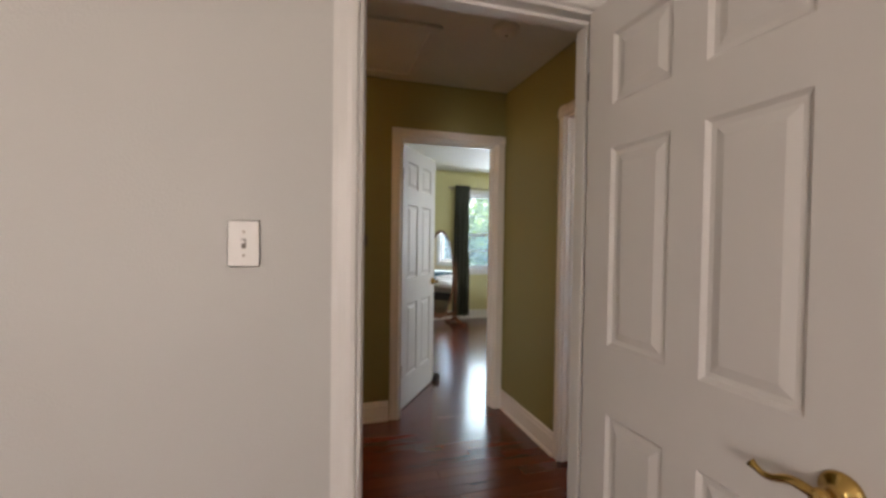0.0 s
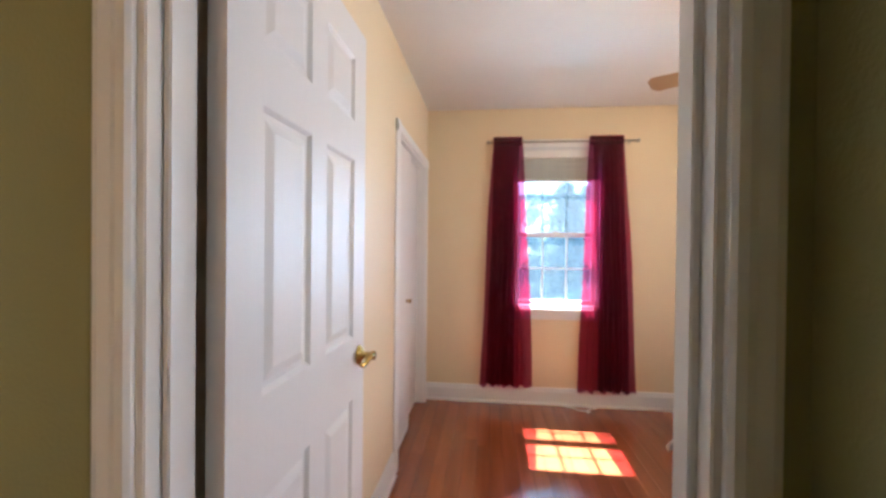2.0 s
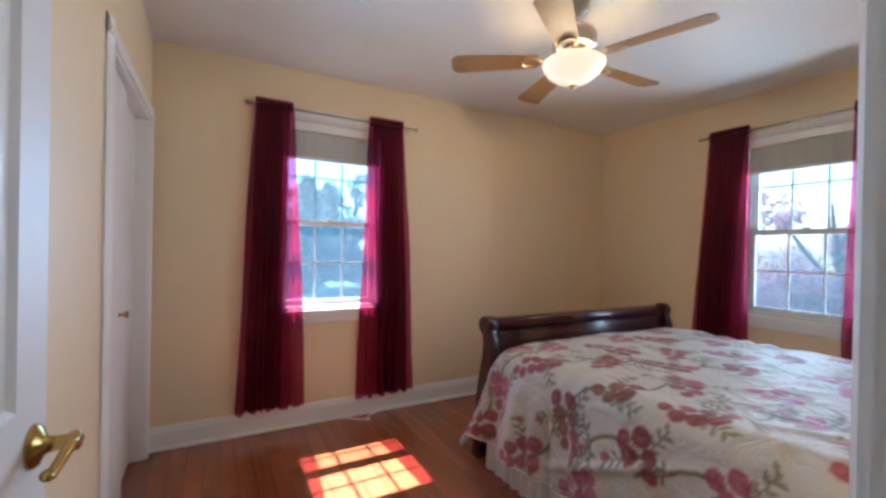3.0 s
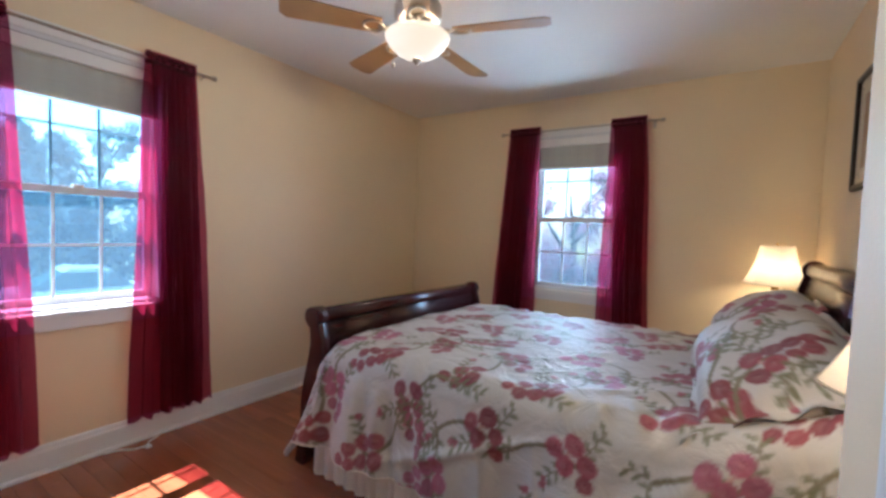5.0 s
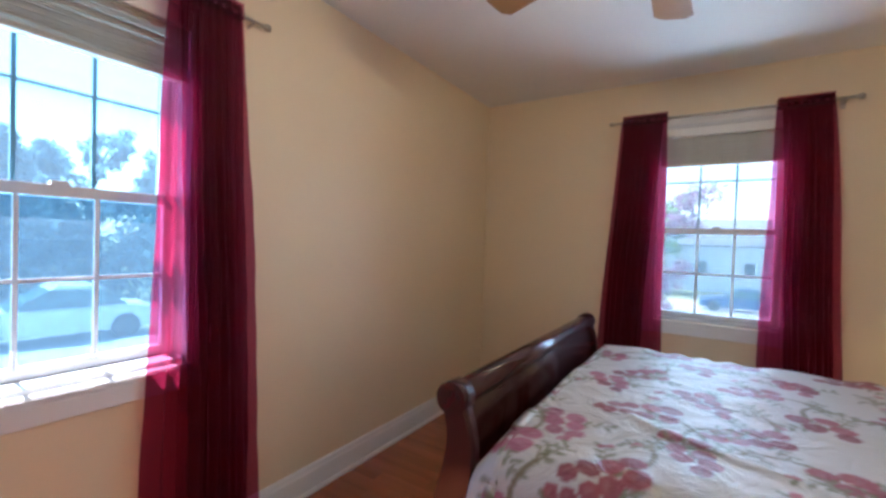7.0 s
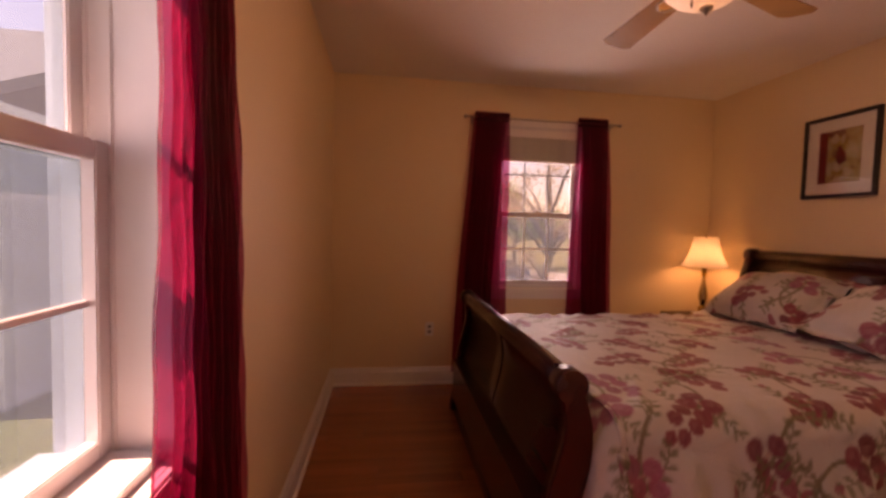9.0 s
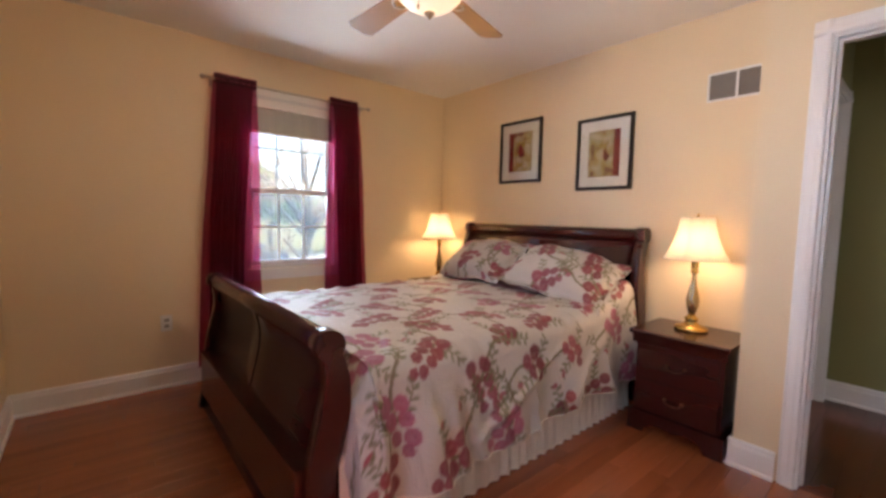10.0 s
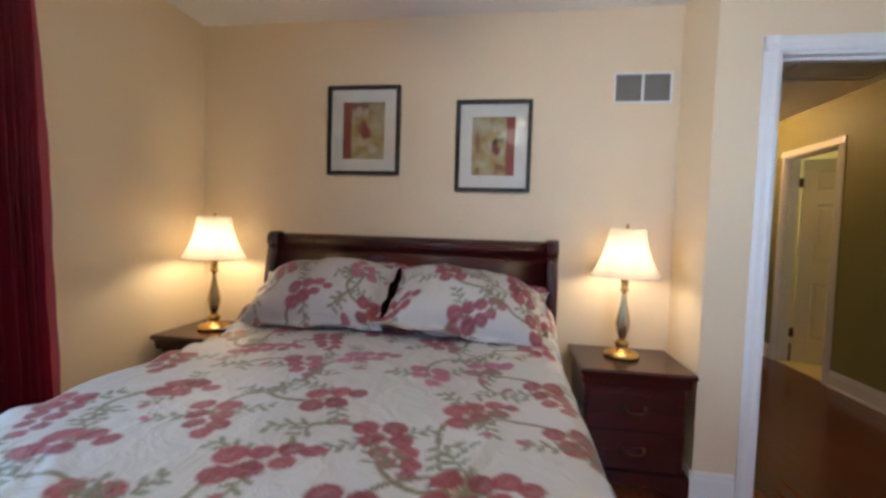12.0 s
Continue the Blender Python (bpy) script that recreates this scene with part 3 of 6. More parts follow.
window("window_1", W1, pose(4.08, (W1[0] + W1[1]) / 2, 0, 0, 0, -90), "white double-hung window with raised blind, sunny yard outside", inset=0.065, pane_glass=GLASS)
window("window_2", W2, pose((W2[0] + W2[1]) / 2, -1.64, 0, 0, 0, 180), "white double-hung window with raised blind facing the street")
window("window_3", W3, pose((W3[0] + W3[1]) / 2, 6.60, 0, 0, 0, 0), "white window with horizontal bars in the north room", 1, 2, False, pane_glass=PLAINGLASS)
# out of view; assumed from the brightness of the north door leaf
window("window_5", W5, pose(4.08, (W5[0] + W5[1]) / 2, 0, 0, 0, -90), "white window assumed in the unseen side wall of the north room", 1, 2, False, pane_glass=PLAINGLASS)
window("window_4", W4, pose((W4[0] + W4[1]) / 2, -2.44, 0, 0, 0, 180), "white double-hung study window", 2, 2, False)

# ---- curtains ----


def sheer(name, color, clear, light, thin):
    """Thin woven cloth: part of the light is scattered, part goes through, part passes between the threads."""
    m, nt, p = shader(name)
    p.inputs["Base Color"].default_value, p.inputs["Roughness"].default_value = (*color, 1), 0.48
    wv = nt.nodes.new("ShaderNodeTexNoise")
    wv.inputs["Scale"].default_value = 14
    tc = nt.nodes.new("ShaderNodeTexCoord")
    nt.links.new(tc.outputs["Object"], wv.inputs["Vector"])
    mc = nt.nodes.new("ShaderNodeMixRGB")
    mc.inputs[1].default_value, mc.inputs[2].default_value = (*color, 1), (*[c * 0.7 for c in color], 1)
    nt.links.new(wv.outputs["Fac"], mc.inputs["Fac"])
    nt.links.new(mc.outputs["Color"], p.inputs["Base Color"])
    cm = nt.nodes.new("ShaderNodeMapping")
    cm.inputs["Scale"].default_value = (1.0, 1.0, 0.55)
    nt.links.new(tc.outputs["Object"], cm.inputs["Vector"])
    cn = nt.nodes.new("ShaderNodeTexNoise")
    cn.inputs["Scale"].default_value, cn.inputs["Detail"].default_value, cn.inputs["Distortion"].default_value = 22, 4, 1.5
    nt.links.new(cm.outputs["Vector"], cn.inputs["Vector"])
    cb = nt.nodes.new("ShaderNodeBump")
    cb.inputs["Strength"].default_value, cb.inputs["Distance"].default_value = 0.7, 0.012
    nt.links.new(cn.outputs["Fac"], cb.inputs["Height"])
    nt.links.new(cb.outputs["Normal"], p.inputs["Normal"])
    tl = nt.nodes.new("ShaderNodeBsdfTranslucent")
    tl.inputs["Color"].default_value = (*light, 1)
    nt.links.new(cb.outputs["Normal"], tl.inputs["Normal"])
    tr = nt.nodes.new("ShaderNodeBsdfTransparent")
    tr.inputs["Color"].default_value = (*thin, 1)
    a, b = nt.nodes.new("ShaderNodeMixShader"), nt.nodes.new("ShaderNodeMixShader")
    a.inputs["Fac"].default_value, b.inputs["Fac"].default_value = 0.30, clear
    nt.links.new(p.outputs["BSDF"], a.inputs[1])
    nt.links.new(tl.outputs["BSDF"], a.inputs[2])
    nt.links.new(a.outputs["Shader"], b.inputs[1])
    nt.links.new(tr.outputs["BSDF"], b.inputs[2])
    nt.links.new(b.outputs["Shader"], nt.nodes["Material Output"].inputs["Surface"])
    return m


BURGUNDY = sheer("burgundy_voile", (0.075, 0.004, 0.016), 0.46, (0.52, 0.020, 0.085), (0.80, 0.26, 0.46))
DARKGREEN = sheer("dark_grey_green_cloth", (0.05, 0.055, 0.035), 0.03, (0.12, 0.13, 0.08), (0.2, 0.2, 0.15))


def curtain_panel(root, t0, t1, b0, b1, ztop, zbot, pleats, seed, cloth):
    """A gathered panel from t0..t1 at the rod to b0..b1 at the hem; local x along the wall, y out from it."""
    rng = random.Random(seed)
    ph = [rng.uniform(0, 6.28) for _ in range(4)]
    nu, nv = pleats * 10, 48
    bm = bmesh.new()
    grid = []
    for j in range(nv + 1):
        v = j / nv
        e = v ** 0.8
        row = []
        for i in range(nu + 1):
            u = i / nu
            x = (t0 + (b0 - t0) * e) * (1 - u) + (t1 + (b1 - t1) * e) * u
            warp = u + 0.02 * math.sin(5 * u * 3.1 + ph[0] + 2 * v)
            amp = 0.007 + 0.009 * min(1, v * 2.2)
            y = amp * math.sin(2 * math.pi * pleats * warp + 0.5 * math.sin(3 * v + ph[1])) + 0.005 * v * math.sin(2 * math.pi * 1.5 * u + ph[2])
            y += 0.0045 * min(1, v * 3) * math.sin(31 * v + 17 * u + ph[1]) * math.sin(13 * v - 9 * u + ph[3])
            if v < 0.03:
                y *= 0.6
            z = ztop + (zbot - ztop) * v
            if j == nv:
                z += 0.012 * math.sin(2 * math.pi * pleats * 0.6 * u + ph[3])
            row.append(bm.verts.new((x + 0.004 * math.sin(9 * v + ph[2]), y, z)))
        grid.append(row)
    for j in range(nv):
        for i in range(nu):
            bm.faces.new((grid[j][i], grid[j][i + 1], grid[j + 1][i + 1], grid[j + 1][i])).smooth = True
    return part("cloth", bm, cloth, root)


def hang(t0, t1, b0, b1, zbot, m, seed, cloth, label, pleats=8, ztop=2.185, open_side=0):
    """open_side: the side (-1 or 1 along x) that hangs single and sheer over the window."""
    root = thing("curtain", label, "curtain", m, group="window curtains")
    curtain_panel(root, t0, t1, b0, b1, ztop, zbot, pleats, seed, cloth)
    # the gathered cloth lies double over the middle of the panel
    def at(p, q, f):
        return p + (q - p) * f
    lo, hi = (0.36 if open_side < 0 else 0.12), (0.64 if open_side > 0 else 0.88)
    back = curtain_panel(root, at(t0, t1, 0.06), at(t0, t1, 0.94), at(b0, b1, lo), at(b0, b1, hi), ztop - 0.004, zbot + 0.012, pleats - 2, seed + 50, cloth)
    back.matrix_basis = pose(0, 0.007, 0)
    bm = bmesh.new()
    n = 60
    for k in range(n):
        x0, x1 = at(t0, t1, k / n), at(t0, t1, (k + 1) / n)
        y0, y1 = 0.015 + 0.003 * math.sin(k * 1.7), 0.015 + 0.003 * math.sin(k * 1.7 + 1.7)
        z0, z1 = ztop + 0.012 + 0.004 * math.sin(k * 2.3), ztop + 0.012 + 0.004 * math.sin(k * 2.3 + 2.3)
        for s in (1, -1):
            bm.faces.new([bm.verts.new(q) for q in ((x0, s * y0, ztop - 0.055), (x1, s * y1, ztop - 0.055), (x1, s * y1 * 0.6, z1), (x0, s * y0 * 0.6, z0))]).smooth = True
    bmesh.ops.remove_doubles(bm, verts=bm.verts[:], dist=1e-5)
    part("rod_pocket", bm, cloth, root)


def curtain_rod(x0, x1, z, m, label, off=0.07):
    root = thing("curtain_rod", label, "curtain rod", m, group="curtain rods")
    bm = bmesh.new()
    tube(bm, [(x0 + 0.03, 0, z), (x1 - 0.03, 0, z)], 0.0075, 12)
    part("rod", bm, NICKEL, root)
    for x, s in ((x0, -1), (x1, 1)):
        bm = bmesh.new()
        lathe(bm, [(0.006, 0.0), (0.010, 0.004), (0.007, 0.010), (0.014, 0.022), (0.016, 0.030), (0.012, 0.040), (0.002, 0.045)], pose(x - s * 0.035, 0, z, 0, 90 * s, 0), 14)
        part("finial", bm, NICKEL, root)
        bm = bmesh.new()
        tube(bm, [(x - s * 0.07, 0, z - 0.010), (x - s * 0.07, -off / 2, z - 0.014), (x - s * 0.07, 0.008 - off, z - 0.02)], 0.005, 8)
        rbox(bm, x - s * 0.07 - 0.012, 0.0015 - off, z - 0.045, x - s * 0.07 + 0.012, 0.008 - off, z + 0.012, 0.002)
        part("bracket", bm, NICKEL, root)


EAST = pose(4.042, 0, 0, 0, 0, 90)
curtain_rod(0.515, 1.715, 2.155, EAST, "slim nickel curtain rod over the sunny window", 0.05)
hang(1.435, 1.665, 1.325, 1.755, 0.145, EAST, 1, BURGUNDY, "sheer burgundy curtain panel beside the sunny window", open_side=-1)
hang(0.632, 0.895, 0.515, 0.965, 0.130, EAST, 2, BURGUNDY, "sheer burgundy curtain panel beside the sunny window", open_side=1)
SOUTH = pose(0, -1.57, 0, 0, 0, 0)
curtain_rod(1.755, 3.065, 2.155, SOUTH, "slim nickel curtain rod over the street window")
hang(2.705, 2.985, 2.680, 3.130, 0.100, SOUTH, 3, BURGUNDY, "sheer burgundy curtain panel beside the street window", open_side=-1)
hang(1.870, 2.125, 1.760, 2.180, 0.110, SOUTH, 4, BURGUNDY, "sheer burgundy curtain panel beside the street window", open_side=1)
NORTH = pose(0, 6.53, 0, 0, 0, 180)
curtain_rod(-3.25, -1.75, 2.16, NORTH, "curtain rod over the north room window")
hang(-2.11, -1.86, -2.13, -1.83, 0.06, NORTH, 5, DARKGREEN, "dark grey-green curtain panel in the north room", 5)
hang(-3.12, -2.90, -3.15, -2.88, 0.06, NORTH, 6, DARKGREEN, "dark grey-green curtain panel in the north room", 5)

# ---- the bed ----


def sleigh(root, name, y0, y1, line, roll, post, tall, s):
    """A scrolled end board. line: (x, z) up its middle; s: the side to which the top rolls."""
    def ribbon(half):
        out, back = [], []
        for i, (x, z) in enumerate(line):
            a, b = line[max(i - 1, 0)], line[min(i + 1, len(line) - 1)]
            d = Vector((b[0] - a[0], b[1] - a[1])).normalized()
            n = Vector((-d.y, d.x))
            h = half[i] if isinstance(half, list) else half
            out.append((x + n.x * h, z + n.y * h))
            back.append((x - n.x * h, z - n.y * h))
        return out + back[::-1]
    bm = bmesh.new()
    prism(bm, ribbon(0.013), "y", y0 + 0.05, y1 - 0.05, smooth=True)
    part(name + "_panel", bm, CHERRY, root)
    bm = bmesh.new()
    low = [p for p in line if p[1] < tall * 0.47]
    rbox(bm, min(p[0] for p in low) - 0.020, y0 + 0.06, 0.10, max(p[0] for p in low) + 0.020, y1 - 0.06, tall * 0.44, 0.006)
    part(name + "_rail", bm, CHERRY, root)
    bm = bmesh.new()
    pts = [(roll[0] + roll[2] * math.cos(a), roll[1] + roll[2] * math.sin(a)) for a in [2 * math.pi * i / 28 for i in range(28)]]
    prism(bm, pts, "y", y0 + 0.012, y1 - 0.012, smooth=True)
    part(name + "_roll", bm, CHERRY, root)
    for a, b in ((y0, y0 + post), (y1 - post, y1)):
        bm = bmesh.new()
        half = [0.033 + 0.020 * math.sin(math.pi * min(1, max(0, (i / (len(line) - 1) - 0.22) / 0.78))) ** 1.5 for i in range(len(line))]
        prism(bm, ribbon(half), "y", a, b, smooth=True)
        pts = [(roll[0] + (roll[2] + 0.010) * math.cos(t), roll[1] + (roll[2] + 0.010) * math.sin(t)) for t in [2 * math.pi * i / 28 for i in range(28)]]
        prism(bm, pts, "y", a - 0.004, b + 0.004, smooth=True)
        part(name + "_post", bm, CHERRY, root)
    yc = (y0 + y1) / 2
    mids = [p for p in line if tall * 0.45 < p[1] < tall * 0.93]
    bm = bmesh.new()
    outline = [(x + s * 0.019, z) for x, z in mids] + [(x - s * 0.005, z) for x, z in mids[::-1]]
    prism(bm, outline, "y", yc - 0.022, yc + 0.022)
    part(name + "_stile", bm, CHERRY, root)


def scurve(foot_x, bulge, s, tall, n=22):
    pts = []
    for i in range(n + 1):
        u = i / n
        z = tall * 0.93 * u
        q = min(1, max(0, (u - 0.40) / 0.42))
        x = foot_x + s * 0.055 * max(0, 1 - u / 0.52) ** 1.5 - s * bulge * q * q * (3 - 2 * q) + s * 0.030 * max(0, (u - 0.84) / 0.16) ** 1.5
        pts.append((x, z))
    return pts


def bed():
    root = thing("bed", "dark cherry sleigh bed with scrolled headboard and footboard", "bed", pose(1.95, -0.31, 0))
    inv = root.matrix_basis.inverted()
    before = set(scene.objects)
    sleigh(root, "footboard", -1.175, 0.507, scurve(3.110, 0.055, 1, 0.845), (3.085, 0.795, 0.042), 0.058, 0.845, 1)
    sleigh(root, "headboard", -1.120, 0.545, scurve(0.920, 0.045, -1, 1.175, 26), (0.925, 1.128, 0.042), 0.055, 1.175, -1)
    for y0, y1 in ((0.455, 0.485), (-1.095, -1.065)):
        bm = bmesh.new()
        rbox(bm, 0.95, y0, 0.17, 3.09, y1, 0.36, 0.004)
        part("side_rail", bm, CHERRY, root)
    bm = bmesh.new()
    rbox(bm, 1.00, -1.055, 0.22, 3.00, 0.445, 0.42, 0.03, seg=3)
    part("box_spring", bm, SKIRTM, root, "white box spring")
    bm = bmesh.new()
    rbox(bm, 1.00, -1.055, 0.42, 3.00, 0.445, 0.655, 0.06, seg=4)
    part("mattress", bm, SKIRTM, root, "white mattress", smooth=True)
    for ob in set(scene.objects) - before:
        if ob.parent is root:
            ob.matrix_basis = inv


bed()


def skirt(name, y, s, x0, x1):
    bm = bmesh.new()
    n, nv = 420, 6
    grid = []
    for j in range(nv + 1):
        v = j / nv
        row = []
        for i in range(n + 1):
            x = x0 + (x1 - x0) * i / n
            a = 0.003 + 0.005 * v
            w = math.sin(x * 2 * math.pi / 0.075 + 0.8 * math.sin(x * 9)) + 0.3 * math.sin(x * 61)
            row.append(bm.verts.new((x, y + s * (a * w + 0.014 * v), 0.40 - 0.395 * v)))
        grid.append(row)
    for j in range(nv):
        for i in range(n):
            bm.faces.new((grid[j][i], grid[j][i + 1], grid[j + 1][i + 1], grid[j + 1][i])).smooth = True
    root = thing(name, "gathered white cotton bed skirt hanging to the floor", "bed skirt", group="bed skirts")
    hem = [tuple(v.co) for v in grid[-1][::2]]
    top = [tuple(v.co) for v in grid[0][::2]]
    part("ruffle", bm, SKIRTM, root)
    for name_, line, r in (("hem", hem, 0.0028), ("waistband", top, 0.004)):
        bm = bmesh.new()
        tube(bm, line, r, 5)
        part(name_, bm, SKIRTM, root)
    return root


skirt("bed_skirt", 0.497, 1, 0.99, 3.05)
skirt("bed_skirt", -1.107, -1, 0.99, 3.05)

# ---- printed orchid cloth ----


def printed_cloth(name):
    """Cotton whose woven-in print comes as a colour attribute of the cloth."""
    m, nt, p = shader(name)
    at = nt.nodes.new("ShaderNodeAttribute")
    at.attribute_name = "print"
    tc = nt.nodes.new("ShaderNodeTexCoord")
    n1 = nt.nodes.new("ShaderNodeTexNoise")
    n1.inputs["Scale"].default_value, n1.inputs["Detail"].default_value = 2.2, 3
    nt.links.new(tc.outputs["Object"], n1.inputs["Vector"])
    mr = nt.nodes.new("ShaderNodeMapRange")
    mr.inputs["To Min"].default_value, mr.inputs["To Max"].default_value = 0.90, 1.06
    nt.links.new(n1.outputs["Fac"], mr.inputs["Value"])
    hs = nt.nodes.new("ShaderNodeHueSaturation")
    nt.links.new(mr.outputs["Result"], hs.inputs["Value"])
    nt.links.new(at.outputs["Color"], hs.inputs["Color"])
    nt.links.new(hs.outputs["Color"], p.inputs["Base Color"])
    p.inputs["Roughness"].default_value = 0.50
    p.inputs["Specular IOR Level"].default_value = 0.36
    n2 = nt.nodes.new("ShaderNodeTexNoise")
    n2.inputs["Scale"].default_value, n2.inputs["Detail"].default_value, n2.inputs["Distortion"].default_value = 7, 4, 1.2
    nt.links.new(tc.outputs["Object"], n2.inputs["Vector"])
    bp = nt.nodes.new("ShaderNodeBump")
    bp.inputs["Strength"].default_value, bp.inputs["Distance"].default_value = 0.60, 0.035
    nt.links.new(n2.outputs["Fac"], bp.inputs["Height"])
    nt.links.new(bp.outputs["Normal"], p.inputs["Normal"])
    return m


ORCHID = printed_cloth("orchid_print_cotton")


def orchid_print(U, V, seed, pitch=0.40):
    """Colours of the print at cloth coordinates U, V (metres): sprays of rose blossoms on olive twigs over cream."""
    rng = random.Random(seed)
    shape = U.shape
    col = np.empty(shape + (3,))
    col[:] = (0.535, 0.517, 0.490)
    tone = 0.5 + 0.5 * np.sin(U * 5.1 + 1.3 * np.sin(V * 4.3)) * np.sin(V * 6.3 + 0.7)
    col += (tone[..., None] - 0.5) * np.array((0.03, 0.035, 0.055))

    def near(cx, cy, r):
        return np.nonzero((np.abs(U - cx) < r) & (np.abs(V - cy) < r))

    def lay(idx, mask, c):
        if mask.any():
            old = col[idx]
            k = mask[..., None]
            col[idx] = old * (1 - k) + np.array(c) * k

    def blob(cx, cy, a, b, ang, c, soft=0.16):
        idx = near(cx, cy, max(a, b) * 1.3)
        if not len(idx[0]):
            return
        du, dv = U[idx] - cx, V[idx] - cy
        p, q = du * math.cos(ang) + dv * math.sin(ang), -du * math.sin(ang) + dv * math.cos(ang)
        d = np.sqrt((p / a) ** 2 + (q / b) ** 2)
        k = np.clip((1 - d) / soft, 0, 1) * (0.80 + 0.20 * np.clip(d, 0, 1))
        lay(idx, k, c)

    def twig(x, y, ang, length, bend, width, c, leaves):
        n = max(3, int(length / 0.006))
        for i in range(n):
            t = i / n
            ang += bend / n
            x, y = x + length / n * math.cos(ang), y + length / n * math.sin(ang)
            blob(x, y, width, width, 0, c, 0.5)
            if leaves and i % 3 == 2:
                s = 1 if (i // 3) % 2 else -1
                blob(x + 0.018 * math.cos(ang + s * 1.1), y + 0.018 * math.sin(ang + s * 1.1), 0.023, 0.0095, ang + s * 0.9, (0.160, 0.168, 0.090), 0.5)
        return x, y, ang

    u0, u1, v0, v1 = U.min(), U.max(), V.min(), V.max()
    j = 0
    v = v0 - 0.1
    while v < v1 + 0.2:
        u = u0 - 0.1 + (0.5 * pitch if j % 2 else 0)
        while u < u1 + 0.2:
            cx, cy = u + rng.uniform(-0.05, 0.05), v + rng.uniform(-0.04, 0.04)
            ang = (0.45 if j % 2 else 2.0) + rng.uniform(-0.22, 0.22)
            green = (0.195, 0.172, 0.105)
            mx, my, ma = twig(cx, cy, ang + math.pi + rng.uniform(-0.4, 0.4), pitch * 0.62, rng.choice((-1.5, 1.5)), 0.0100, green, False)
            twig(mx, my, ma + rng.uniform(-0.4, 0.4), pitch * 0.30, rng.uniform(-1, 1), 0.0060, green, True)
            twig(mx, my, ma + rng.choice((-1.0, 1.0)), pitch * 0.22, rng.uniform(-0.6, 0.6), 0.0048, green, True)
            twig(cx, cy, ang + math.pi * 0.62, pitch * 0.42, rng.uniform(-0.8, 0.8), 0.0050, green, True)
            ex, ey, _ = twig(cx, cy, ang - math.pi * 0.6, pitch * 0.40, rng.uniform(-0.8, 0.8), 0.0048, green, True)
            for _ in range(2):
                blob(ex + rng.uniform(-0.014, 0.014), ey + rng.uniform(-0.014, 0.014), 0.015, 0.011, rng.uniform(0, 3), (0.36, 0.10, 0.13))
            red = rng.choice(((0.25, 0.044, 0.062), (0.285, 0.060, 0.092), (0.35, 0.100, 0.165), (0.23, 0.037, 0.050)))
            n = rng.choice((2, 3, 3, 4))
            pos = -0.070
            for i in range(n + 1):
                big = 0.0385 * (1.0 - 0.09 * i)
                last = i == n
                for s in ((1,) if last else (1, -1)):
                    off = 0.0 if last else big * 0.94
                    lag = 0.0 if last else s * 0.012
                    qx = cx + math.cos(ang) * (pos + lag) - math.sin(ang) * off * s + rng.uniform(-0.004, 0.004)
                    qy = cy + math.sin(ang) * (pos + lag) + math.cos(ang) * off * s + rng.uniform(-0.004, 0.004)
                    shade = rng.uniform(0.82, 1.25)
                    tilt = ang + s * rng.uniform(0.1, 0.9)
                    k1 = big * rng.uniform(0.95, 1.12)
                    tint = [min(1, q * shade) for q in red]
                    blob(qx, qy, k1, k1 * rng.uniform(0.84, 0.97), tilt, tint)
                    blob(qx - 0.2 * k1 * math.sin(tilt), qy + 0.2 * k1 * math.cos(tilt), k1 * 0.7, 0.006, tilt, [q * 0.78 for q in tint], 0.8)
                pos += big * 1.72
            blob(cx - 0.045 * math.cos(ang), cy - 0.045 * math.sin(ang), 0.013, 0.008, ang + 1.2, (0.50, 0.30, 0.26), 0.6)
            u += pitch
        v += pitch * 0.62
        j += 1
    return np.clip(col, 0.02, 0.82)


def cloth_mesh(name, P, U, V, seed, pitch=0.40):
    """Makes a grid of points into a smooth mesh that carries the print."""
    nv, nu = U.shape
    verts = P.reshape(-1, 3)
    i = np.arange(nv - 1)[:, None] * nu + np.arange(nu - 1)[None, :]
    faces = np.stack((i, i + 1, i + nu + 1, i + nu), axis=-1).reshape(-1, 4)
    me = bpy.data.meshes.new(name)
    me.from_pydata(verts.tolist(), [], faces.tolist())
    me.polygons.foreach_set("use_smooth", np.ones(len(me.polygons), dtype=bool))
    c = orchid_print(U, V, seed, pitch).reshape(-1, 3)
    at = me.color_attributes.new("print", "FLOAT_COLOR", "POINT")
    at.data.foreach_set("color", np.concatenate((c, np.ones((len(c), 1))), axis=1).astype(np.float32).ravel())
    me.materials.append(ORCHID)
    me.update()
    return new(name, me)


